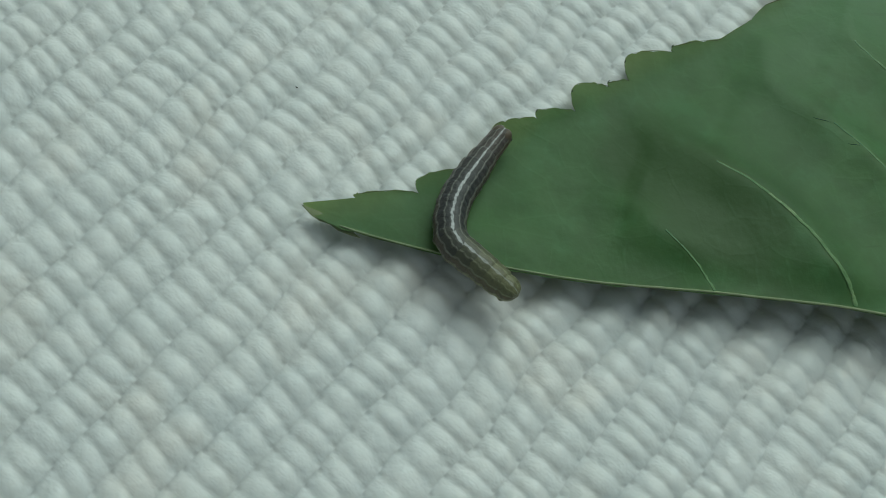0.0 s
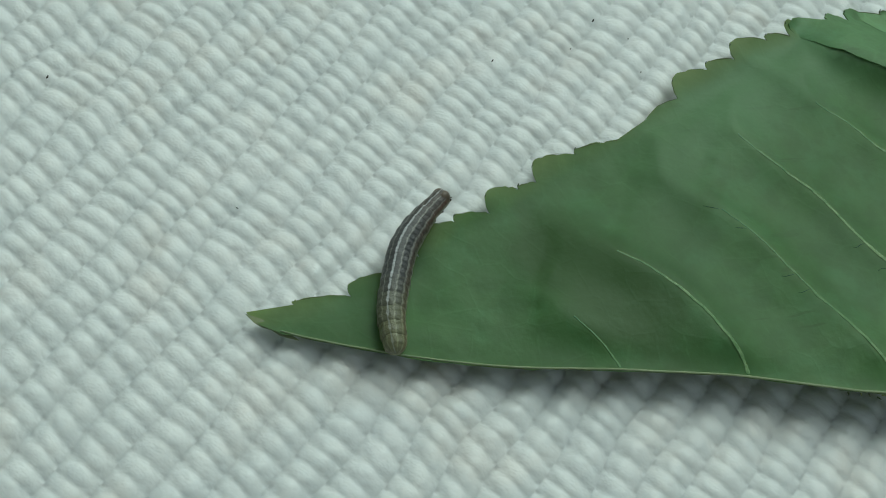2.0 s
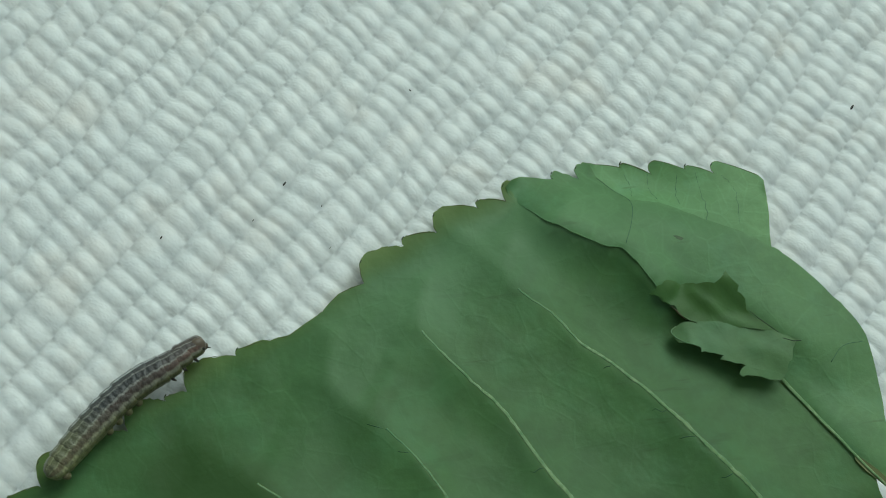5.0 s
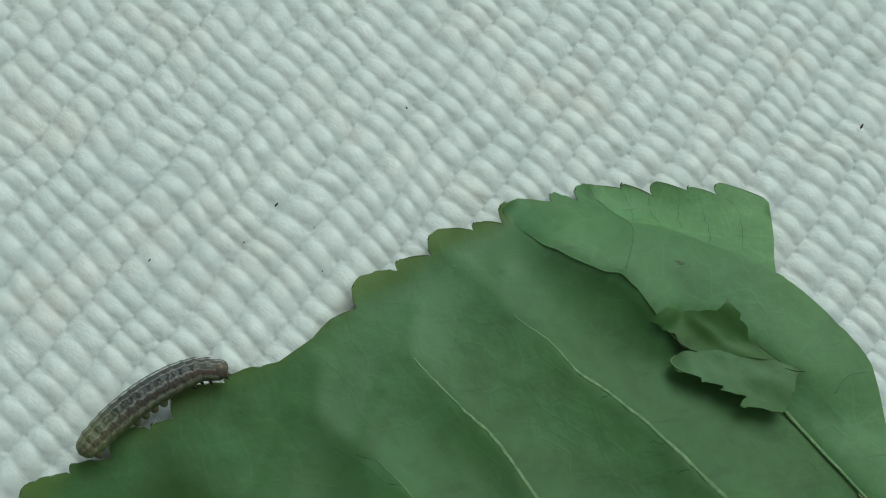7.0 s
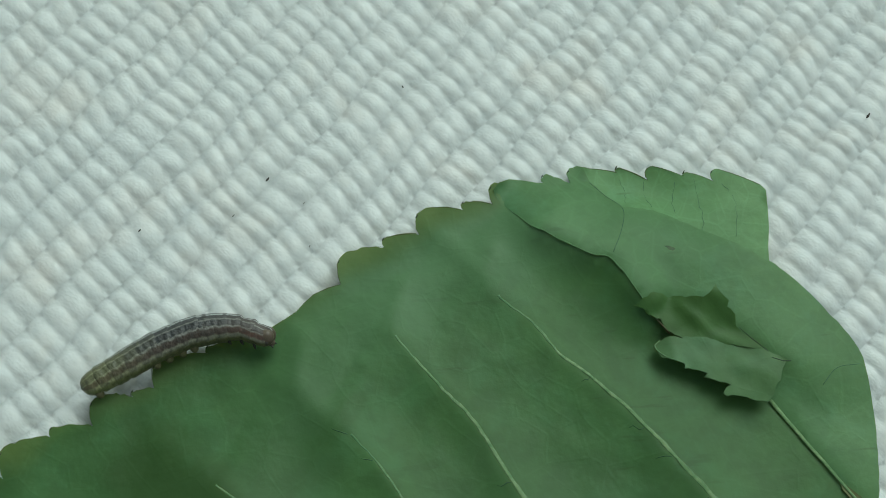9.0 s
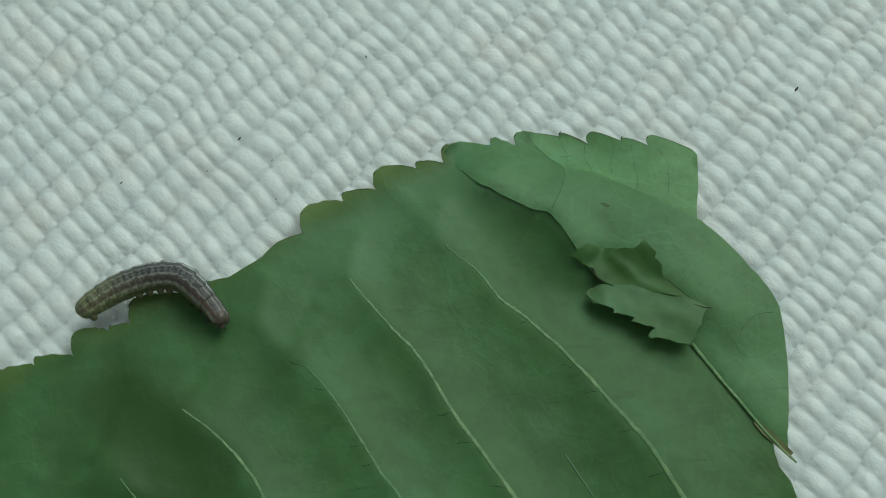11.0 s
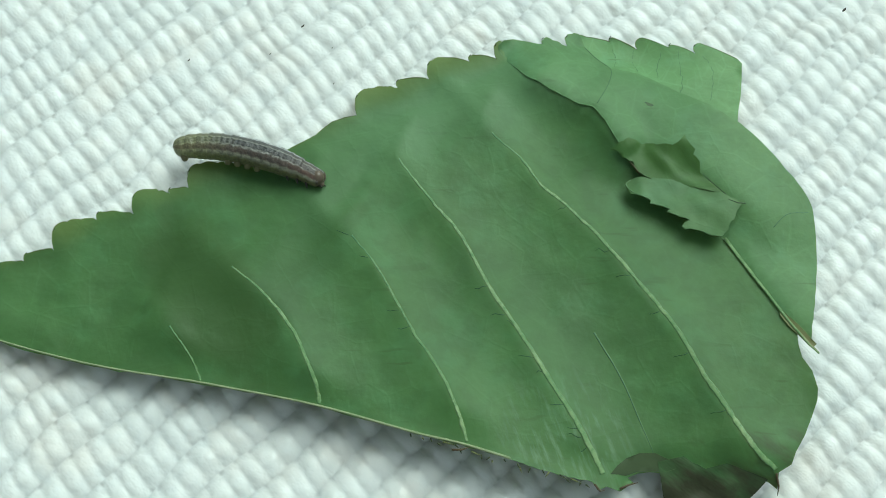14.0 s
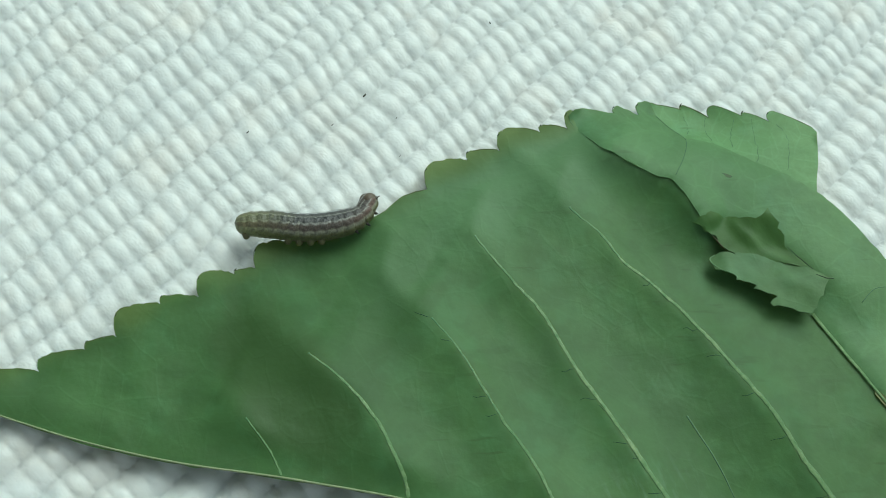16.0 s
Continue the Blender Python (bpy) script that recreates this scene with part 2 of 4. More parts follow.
SPOT = plain("brown_scar", (0.035, 0.060, 0.020), (0.080, 0.130, 0.040), 900, bump=0)
TIPBROWN = plain("browned_tear", (0.060, 0.038, 0.018), (0.100, 0.070, 0.030), 900, bump=0)
PALE = plain("dry_cream_leaf", (0.27, 0.29, 0.16), (0.15, 0.19, 0.08), 600)
SPECK = plain("dark_speck", (0.03, 0.028, 0.025), (0.06, 0.05, 0.04), 2000, 0.8)


# ---------------------------------------------------------------- mesh helpers
def mesh_of(name, verts, faces, material, smooth=True):
    me = bpy.data.meshes.new(name)
    me.from_pydata([tuple(float(c) * CM for c in v) for v in verts], [], faces)
    me.materials.append(material)
    if smooth:
        me.polygons.foreach_set("use_smooth", [True] * len(me.polygons))
    me.update()
    return me


def thing(name, label, category, group="", kind="", at=(0, 0, 0)):
    ob = new(name)
    ob.empty_display_size = 0.005
    ob.location = [c * CM for c in at]
    return tagged(ob, label, category, group, kind)


def part(name, me, parent, label=""):
    ob = new(name, me)
    ob.parent = parent
    return tagged(ob, label)


def smoothstep(a, b, x):
    u = min(1.0, max(0.0, (x - a) / (b - a)))
    return u * u * (3 - 2 * u)


def spline(points, steps):
    """Catmull-Rom through points, with that many steps a span."""
    p = [Vector(q) for q in points]
    p = [2 * p[0] - p[1]] + p + [2 * p[-1] - p[-2]]
    out = []
    for i in range(1, len(p) - 2):
        for k in range(steps):
            t = k / steps
            out.append(0.5 * (2 * p[i] + (p[i + 1] - p[i - 1]) * t + (2 * p[i - 1] - 5 * p[i] + 4 * p[i + 1] - p[i + 2]) * t * t
                              + (3 * p[i] - p[i - 1] - 3 * p[i + 1] + p[i + 2]) * t ** 3))
    return out + [p[-2]]


def tube(points, radii, material, name="tube", sides=8, flat=1.0):
    """A tapered round bar along points."""
    verts, faces = [], []
    n = len(points)
    for i, q in enumerate(points):
        d = (points[min(i + 1, n - 1)] - points[max(i - 1, 0)]).normalized()
        a = d.cross(Vector((0, 0, 1))).normalized() if abs(d.z) < 0.95 else Vector((1, 0, 0))
        b = a.cross(d)
        r = radii[i] if hasattr(radii, "__len__") else radii
        for k in range(sides):
            w = 2 * math.pi * k / sides
            verts.append(q + a * (r * math.cos(w)) + b * (r * flat * math.sin(w)))
    for i in range(n - 1):
        for k in range(sides):
            k2 = (k + 1) % sides
            faces.append((i * sides + k, (i + 1) * sides + k, (i + 1) * sides + k2, i * sides + k2))
    faces.append(tuple(range(sides)))
    faces.append(tuple((n - 1) * sides + k for k in range(sides))[::-1])
    return mesh_of(name, verts, faces, material)


def sheet(name, outline, height, material, step, thick=0.008, ridges=()):
    """A thin curved sheet: the outline filled with fine triangles, lifted by height(x, y), with a real thickness."""
    pts = [Vector((q[0], q[1])) for q in outline]
    n = len(pts)
    xs, ys = [q.x for q in pts], [q.y for q in pts]
    inner = []
    y = min(ys)
    row = 0
    while y < max(ys):
        x = min(xs) + (0.5 * step if row % 2 else 0)
        while x < max(xs):
            q = Vector((x, y))
            inside, j, near = False, n - 1, 9.0
            for i in range(n):
                a, b = pts[i], pts[j]
                if (a.y > y) != (b.y > y) and x < (b.x - a.x) * (y - a.y) / (b.y - a.y) + a.x:
                    inside = not inside
                near = min(near, (a.x - x) ** 2 + (a.y - y) ** 2)
                j = i
            if inside and near > (0.45 * step) ** 2 and all((a.x - x) ** 2 + (a.y - y) ** 2 > (0.55 * step) ** 2 for a in ridges):
                inner.append(q)
            x += step
        y += step * 0.87
        row += 1
    inner += [Vector((q.x, q.y)) for q in ridges]
    v2, _, f2, *_ = delaunay_2d_cdt(pts + inner, [(i, (i + 1) % n) for i in range(n)], [], 1, 1e-6)
    upper = [(q.x, q.y, height(q.x, q.y)) for q in v2]
    count = len(upper)
    lower = [(x, y, z - thick) for x, y, z in upper]
    tops, edges = [], collections.Counter()
    for f in f2:
        a, b, c = (v2[k] for k in f)
        f = tuple(f) if (b - a).cross(c - a) > 0 else tuple(f)[::-1]
        tops.append(f)
        edges.update(zip(f, f[1:] + f[:1]))
    faces = tops + [tuple(count + k for k in f)[::-1] for f in tops]
    verts = upper + lower
    for a, b in edges:  # the cut rim has corners of its own, so that it stays crisp
        if (b, a) not in edges:
            n = len(verts)
            verts += [upper[a], upper[b], lower[b], lower[a]]
            faces.append((n + 3, n + 2, n + 1, n))
    me = mesh_of(name, verts, faces, material)
    return me


# ---------------------------------------------------------------- the woven cloth
RIB_ANGLE, RIB_PITCH, LOOP_PITCH, LOOP_SLANT = 44.0, 0.386, 0.190, 0.13
CLOTH_MIN, CLOTH_MAX = Vector((-12.0, -11.0)), Vector((12.0, 10.0))


WAVES = [(random.Random(70 + k).uniform(-1, 1), random.Random(90 + k).uniform(-1, 1), random.Random(50 + k).uniform(0, 6.28)) for k in range(24)]


def drift(x, y, size, first):
    """A smooth uneven field over the cloth, about -1 to 1, with lumps of that size."""
    out = 0.0 * x
    for k in range(6):
        a, b, c = WAVES[(first + k) % len(WAVES)]
        out = out + np.sin((a * x + b * y) * 6.28 / size + c + k)
    return out / 2.6


def cord_mesh(rng, origin, along, across, s0, s1):
    """One cord of the cloth: a low ridge of yarn with a row of plump oval stitches lying across it."""
    nv, cells = 17, 11
    ns = max(2, int((s1 - s0) / LOOP_PITCH * cells))
    first = int(s0 / LOOP_PITCH) - 4
    count = int((s1 - s0) / LOOP_PITCH) + 10
    size, swing, reach, turn = (np.array([rng.gauss(0, 1) for _ in range(count)]).clip(-1.6, 1.6) for _ in range(4))
    shift = rng.random()
    s, v = np.meshgrid(np.linspace(s0, s1, ns + 1), np.linspace(-1, 1, nv), indexing="ij")
    phase = s / LOOP_PITCH + shift + LOOP_SLANT * v + 0.09 * np.sin(s * 2.3 + shift * 40) + 0.06 * np.sin(s * 7.1 + shift * 9)
    k = (np.floor(phase).astype(int) - first).clip(0, count - 1)
    u = 2 * (phase - np.floor(phase)) - 1
    across_v = (v - 0.04 * swing[k]) / (0.80 + 0.04 * reach[k])
    u = (u + 0.10 * turn[k] * across_v).clip(-1, 1)
    taper = 1 - 0.42 * np.abs(across_v).clip(0, 1) ** 1.6
    dome = (1 - 0.74 * (np.abs(u) / taper) ** 2.3 - np.abs(across_v) ** 2.6).clip(0, 1) ** 1.05
    ridge = 1 - np.abs(v) ** 1.9
    pit = np.abs(v) ** 4 * np.abs(u) ** 3 * (np.abs(v) < 0.999)
    z = -0.072 + 0.034 * ridge + 0.026 * dome * (1 + 0.12 * size[k]) - 0.040 * pit
    w = v * (0.5 * RIB_PITCH)
    x = origin.x + along.x * s + across.x * w
    y = origin.y + along.y * s + across.y * w
    z = z + 0.010 * drift(x, y, 5.0, 0) + 0.006 * drift(x, y, 0.35, 9) * ridge
    x, y = x + 0.030 * drift(x, y, 1.1, 3), y + 0.030 * drift(x, y, 1.1, 14)
    me = bpy.data.meshes.new("yarn_cord")
    a = np.arange(ns)[:, None] * nv + np.arange(nv - 1)[None, :]
    quads = np.stack([a, a + 1, a + nv + 1, a + nv], axis=-1).reshape(-1, 4)
    me.vertices.add(x.size)
    me.vertices.foreach_set("co", (np.stack([x, y, z], axis=-1) * CM).ravel())
    me.loops.add(quads.size)
    me.loops.foreach_set("vertex_index", quads.ravel())
    me.polygons.add(len(quads))
    me.polygons.foreach_set("loop_start", np.arange(len(quads)) * 4)
    me.polygons.foreach_set("use_smooth", np.ones(len(quads), dtype=bool))
    me.materials.append(COTTON)
    me.update(calc_edges=True)
    me.validate()
    return me


def cloth():
    rng = random.Random(5)
    top = thing("cloth", "white chunky woven cotton cloth under the leaf", "cloth", kind="structure")
    nb = 40
    size = CLOTH_MAX - CLOTH_MIN
    bv = [(CLOTH_MIN.x + size.x * i / nb, CLOTH_MIN.y + size.y * j / nb, -0.115) for j in range(nb + 1) for i in range(nb + 1)]
    bf = [(j * (nb + 1) + i, j * (nb + 1) + i + 1, (j + 1) * (nb + 1) + i + 1, (j + 1) * (nb + 1) + i) for j in range(nb) for i in range(nb)]
    part("backing", mesh_of("backing", bv, bf, COTTON), top)
    a = radians(RIB_ANGLE)
    along, across = Vector((math.cos(a), math.sin(a))), Vector((math.sin(a), -math.cos(a)))
    for r in range(-48, 49):
        origin = across * (r * RIB_PITCH - 0.093)
        lo = max((CLOTH_MIN.x - origin.x) / along.x, (CLOTH_MIN.y - origin.y) / along.y) + 0.3
        hi = min((CLOTH_MAX.x - origin.x) / along.x, (CLOTH_MAX.y - origin.y) / along.y) - 0.3
        if hi - lo > 1.0:
            part("yarn_cord", cord_mesh(rng, origin, along, across, lo, hi), top)


def specks():
    for x, y, s in ((-0.62, 0.92, 0.8), (-1.86, 0.50, 0.6), (5.47, 1.08, 1.0), (-6.40, 0.75, 0.8), (0.79, 1.81, 0.6), (-4.75, -0.97, 0.45), (-0.97, 0.57, 0.45), (-0.29, 0.64, 0.4), (-0.27, 0.19, 0.4)):
        pts = [Vector((x + 0.012 * s * (k - 2) * math.cos(1.2 + x), y + 0.012 * s * (k - 2), 0.03 + 0.004 * math.sin(k * 2.0))) for k in range(5)]
        ob = new("lint_speck", tube(pts, [0.006 * s, 0.012 * s, 0.013 * s, 0.010 * s, 0.005 * s], SPECK, "lint_speck", 6))
        tagged(ob, "tiny dark lint speck lying on the white cloth", "speck", "specks on the cloth")


# ---------------------------------------------------------------- the leaf
def ground_form(x, y):
    """The gentle bow of the leaf over the cloth."""
    rise = 0.10 * math.exp(-((x + 0.9) / 1.2) ** 2 - ((y + 2.3) / 0.8) ** 2) - 0.03 * math.exp(-(x - 2.3) ** 2 - (y + 1.6) ** 2)
    return rise + 0.151 + 0.0074 * x + 0.0071 * y + 0.0038 * x * x - 0.0115 * x * y + 0.0141 * y * y


# lateral veins from the midrib to the margin
VEINS = [
    [(-2.46, -3.06), (-2.52, -2.90), (-2.63, -2.68), (-2.78, -2.42), (-2.95, -2.15), (-3.12, -1.98)],
    [(-1.51, -3.22), (-1.60, -3.02), (-1.75, -2.80), (-1.91, -2.58), (-2.08, -2.41), (-2.28, -2.22), (-2.50, -2.00)],
    [(-0.34, -3.49), (-0.37, -3.35), (-0.48, -3.06), (-0.60, -2.80), (-0.80, -2.49), (-1.00, -2.28), (-1.22, -2.09), (-1.44, -1.84), (-1.66, -1.64), (-1.84, -1.58), (-2.05, -1.55)],
    [(1.07, -3.91), (1.02, -3.72), (0.93, -3.45), (0.78, -3.14), (0.60, -2.84), (0.45, -2.56), (0.27, -2.20), (0.08, -1.90), (-0.13, -1.63), (-0.37, -1.42), (-0.56, -1.18), (-0.72, -1.06), (-0.95, -0.99)],
    [(2.32, -4.26), (2.22, -4.01), (2.10, -3.73), (1.85, -3.25), (1.60, -2.77), (1.34, -2.31), (1.08, -1.75), (0.82, -1.40), (0.64, -1.15), (0.48, -0.92), (0.39, -0.76), (0.19, -0.65), (-0.01, -0.63), (-0.15, -0.64)],
    [(3.93, -4.26), (3.76, -4.08), (3.56, -3.70), (3.34, -3.26), (3.15, -2.80), (2.85, -2.35), (2.66, -2.04), (2.45, -1.74), (2.19, -1.43), (1.91, -1.14), (1.72, -0.84), (1.46, -0.58), (1.28, -0.35), (1.15, -0.23),
     (0.93, -0.18), (0.65, -0.16)],
]
# finer veins that climb from the bends of the laterals into the teeth
TWIGS = [
    [(0.43, -0.75), (0.50, -0.50), (0.57, -0.31), (0.60, -0.15)],
    [(1.34, -0.36), (1.44, -0.14), (1.55, -0.05)],
    [(1.20, -0.20), (1.07, 0.03), (0.95, 0.18), (0.80, 0.34)],
    [(-0.50, -1.20), (-0.46, -0.93), (-0.38, -0.72), (-0.36, -0.58)],
]
VEIN_LINES = [spline([(x, y, 0) for x, y in v], 3) for v in VEINS]
TWIG_LINES = [spline([(x, y, 0) for x, y in v], 4) for v in TWIGS]
RIDGE = (0.06, 0.12, 0.16, 0.15, 0.13, 0.14)
FLANK = (0.42, 0.46, 0.58, 0.46, 0.42, 0.42)


def nearest(line, x, y):
    """How far (x, y) is from the line, on which side (+1: towards the stalk), and how far along."""
    best, side, where = 9.0, 1.0, 0.0
    n = len(line) - 1
    for i in range(n):
        a, b = line[i], line[i + 1]
        dx, dy = b.x - a.x, b.y - a.y
        t = min(1.0, max(0.0, ((x - a.x) * dx + (y - a.y) * dy) / (dx * dx + dy * dy)))
        ex, ey = x - a.x - t * dx, y - a.y - t * dy
        d = math.hypot(ex, ey)
        if d < best:
            best, side, where = d, 1.0 if dx * ey - dy * ex < 0 else -1.0, (i + t) / n
    return best, side, where


@functools.lru_cache(maxsize=200000)
def quilt(x, y):
    """The relief round the veins: each lateral is a ridge whose flanks fall to the valleys between."""
    z = 0.0
    for high, flank, line in zip(RIDGE, FLANK, VEIN_LINES):
        d, side, where = nearest(line, x, y)
        ease = smoothstep(1.0, 0.5, where)
        z += high * ease * math.exp(-(math.hypot(d, 0.05) - 0.05) / (0.32 if side > 0 else 0.32 + (flank - 0.32) * ease))
    for line in TWIG_LINES:
        d, side, where = nearest(line, x, y)
        z += 0.034 * smoothstep(1.0, 0.6, where) * math.exp(-(math.hypot(d, 0.03) - 0.03) / 0.10)
    return z


LOBE_EDGE = spline([(1.54, 0.50, 0), (1.65, 0.34, 0), (1.81, 0.11, 0), (2.00, -0.04, 0), (2.30, -0.23, 0), (2.51, -0.31, 0), (2.59, -0.43, 0), (2.68, -0.61, 0), (2.78, -0.81, 0), (2.88, -0.94, 0), (3.20, -1.20, 0), (3.76, -1.79, 0),
                    (4.05, -2.33, 0), (4.30, -2.78, 0), (4.46, -3.01, 0)], 5)


@functools.lru_cache(maxsize=200000)
def fold_rise(x, y):
    """The blade climbs towards the edge of the lobe that lies folded over it."""
    d, side, where = nearest(LOBE_EDGE, x, y)
    if side > 0:
        up = 0.25 * math.exp(-d / 0.26)
    else:
        up = 0.25 * smoothstep(0.95, -0.10, d) - 0.09 * math.exp(-((d - 0.92) / 0.30) ** 2)
    return up * smoothstep(0.02, 0.20, where) * smoothstep(0.78, 0.50, where)


def swell(x, y):
    """The blade is fullest a little way in from the toothed margin and falls off towards the teeth."""
    m = (0.43 * x - 0.20 - y) / 1.09
    return 0.085 * smoothstep(-0.10, 0.62, m) * smoothstep(1.9, 0.62, m) * smoothstep(-1.6, 0.0, x) * smoothstep(2.2, 1.3, x)


def blade_z(x, y):
    free = smoothstep(0.0, 0.45, -0.02 + 0.45 * x - y if x < 1.6 else 1.0) * smoothstep(0.0, 0.4, y + 3.64 + 0.30 * x)
    z = ground_form(x, y) + free * (quilt(x, y) - 0.07)
    z += 0.030 * noise.noise((x * 0.9, y * 0.9, 1.7)) + 0.010 * noise.noise((x * 3.1, y * 3.1, 4.0)) + 0.005 * noise.noise((x * 6.5, y * 6.5, 9.0))
    z += fold_rise(x, y) + swell(x, y)
    edge = smoothstep(-3.95, -4.7, y) * smoothstep(2.3, 2.9, x)
    z -= 0.30 * edge * (1 - 0.4 * noise.noise((x * 4, y * 4, 0)))  # the withered end curls down
    return max(z, 0.04)


# teeth of the upper margin: the foot of each step and its height
TEETH_NEAR = [(-4.39, -2.10, 0.03), (-3.85, -2.07, 0.14), (-3.41, -1.87, 0.08), (-3.13, -1.74, 0.28), (-2.70, -1.43, 0.08), (-2.34, -1.36, 0.26),
              (-1.98, -1.13, 0.04), (-1.78, -1.07, 0.27), (-1.29, -0.79, 0.06)]
TEETH_FAR = [(-0.02, -0.24, 0.30), (0.42, 0.08, 0.09), (0.76, 0.18, 0.24), (1.21, 0.38, 0.07), (1.50, 0.42, 0.22)]
TEETH_FOLD = [(2.02, 0.59, 0.08), (2.29, 0.57, 0.18)]
TEETH_STRIP = [(2.78, 0.69, 0.03), (3.07, 0.57, 0.12), (3.42, 0.55, 0.03), (3.69, 0.46, 0.12)]


def toothed(teeth, end):
    """The margin as a row of teeth that lean towards the tip: a rounded rise, then a shallow run to the next foot."""
    out = []
    for (x, y, h), (nx, ny) in zip(teeth, [(t[0], t[1]) for t in teeth[1:]] + [end]):
        run = nx - x
        r = min(0.42 * h + 0.03, 0.40 * run)
        deep = min(1, h / 0.15)
        out.append((x + 0.012, y - 0.004 - 0.006 * deep))
        out.append((x - 0.008 * deep, y + 0.25 * h))
        for k in range(1, 6):
            w = math.pi / 2 * k / 5
            out.append((x - 0.015 * deep + r * (1 - math.cos(w)), y + h * (0.35 + 0.65 * math.sin(w) ** 0.8)))
        sx, sy = out[-1]
        for k in range(1, 7):
            t = k / 6.5
            sag = 0.035 * run * math.sin(math.pi * t)
            out.append((sx + (nx - sx) * t, sy + (ny - sy) * t + sag))
    return out


def leaf():
    top = thing("leaf", "torn green leaf, toothed margin, underside up, on white cloth", "leaf", at=(0, 0, 0))
    rng = random.Random(3)
    lower = [(q.x, q.y) for q in spline([(-4.82, -2.14, 0), (-4.70, -2.28, 0), (-4.42, -2.43, 0), (-3.43, -2.80, 0), (-2.46, -3.065, 0), (-1.51, -3.25, 0), (-0.35, -3.52, 0),
                                         (0.58, -3.815, 0), (1.09, -3.96, 0), (1.84, -4.23, 0), (2.22, -4.33, 0)], 8)]
    torn = [(2.27, -4.42), (2.36, -4.38), (2.48, -4.41), (2.62, -4.33), (2.56, -4.28), (2.66, -4.24), (2.78, -4.235), (2.88, -4.24)]
    right = [(3.10, -4.20), (3.40, -4.27), (3.70, -4.30), (3.86, -4.36), (3.95, -4.41), (3.98, -4.29), (4.09, -4.21), (4.15, -4.08), (4.26, -3.93), (4.36, -3.75), (4.44, -3.58), (4.47, -3.45), (4.44, -3.27), (4.36, -3.12),
             (4.34, -2.98), (4.36, -2.70), (4.20, -1.90), (3.60, -0.80), (2.9, 0.0), (2.2, 0.38), (1.80, 0.52)]
    upper = toothed(TEETH_NEAR, (-0.78, -0.67)) + [(-0.78, -0.66), (-0.60, -0.57), (-0.45, -0.48), (-0.36, -0.40), (-0.27, -0.33), (-0.13, -0.28)] + toothed(TEETH_FAR, (1.80, 0.56))
    outline = lower + torn + right + upper[::-1]
    outline = [(x + 0.006 * rng.gauss(0, 1), y + 0.006 * rng.gauss(0, 1)) for x, y in outline]
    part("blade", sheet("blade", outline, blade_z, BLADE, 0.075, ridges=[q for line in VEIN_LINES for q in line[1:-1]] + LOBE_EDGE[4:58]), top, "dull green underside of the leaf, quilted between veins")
    # midrib along the lower edge
    rib = [Vector((x, y + 0.012, blade_z(x, y) + 0.004)) for x, y in lower[14:69]]
    part("midrib", tube(rib, [0.008 + 0.005 * i / len(rib) for i in range(len(rib))], RIB, "midrib"), top, "thin cream midrib along the cut edge")
    for v, line in enumerate(VEIN_LINES):
        fine = spline([(q.x + 0.012 * noise.noise((q.x * 3, q.y * 3, 8.0)), q.y + 0.012 * noise.noise((q.x * 3, q.y * 3, 2.0)), 0) for q in line], 5)
        fine = [Vector((q.x + 0.007 * noise.noise((q.x * 14, q.y * 14, 1.0)), q.y + 0.007 * noise.noise((q.x * 14, q.y * 14, 5.0)), blade_z(q.x, q.y) - 0.001)) for q in fine]
        size = (0.007, 0.014, 0.022, 0.019, 0.026, 0.028)[v]
        if v == 0:
            continue                                       # the vein nearest the tip is only a low ridge
        n = len(fine)
        radii = [max(0.0, size * (1 - (i / n / (0.55, 0.72, 0.90, 0.92, 1.0, 1.0)[v]) ** 1.2) * (1 + 0.35 * noise.noise((i * 0.12, v, 3.0)) + 0.40 * noise.noise((i * 0.55, v, 7.0)))) for i in range(n)]
        keep = max(i for i in range(n) if radii[i] > 0.0085) + 1
        part("side_vein", tube(fine[:keep], radii[:keep], VEIN, "side_vein", 10, 0.24), top, "pale raised side vein")
    minor = spline([(2.36, -2.81, 0), (2.58, -3.29, 0), (2.74, -3.80, 0), (2.84, -4.10, 0)], 6)
    part("side_vein", tube([Vector((q.x, q.y, blade_z(q.x, q.y))) for q in minor], [0.010 - 0.0004 * i for i in range(len(minor))], CROSS, "side_vein", 8, 0.4), top)
    # withered end
    brown = [(2.86, -4.14), (2.88, -4.28), (2.90, -4.42), (2.93, -4.58), (2.97, -4.70), (3.01, -4.60), (3.06, -4.57), (3.15, -4.60), (3.24, -4.66), (3.38, -4.68), (3.51, -4.72), (3.60, -4.62), (3.67, -4.52),
             (3.76, -4.45), (3.87, -4.34), (3.70, -4.27), (3.50, -4.18), (3.30, -4.22), (3.10, -4.10)]
    part("withered_edge", sheet("withered_edge", brown, lambda x, y: blade_z(x, y) + 0.010 + 0.008 * noise.noise((x * 5, y * 5, 2)), STREAK, 0.06), top, "dark brown withered torn edge")
    curl = [(2.40, -4.26), (2.47, -4.18), (2.56, -4.11), (2.69, -4.06), (2.84, -4.06), (2.96, -4.12), (2.93, -4.24), (2.80, -4.228), (2.66, -4.232), (2.55, -4.27)]
    part("withered_edge", sheet("withered_edge", curl, lambda x, y: blade_z(x, y) + 0.006, OLIVE, 0.05), top, "olive-brown withered curl")
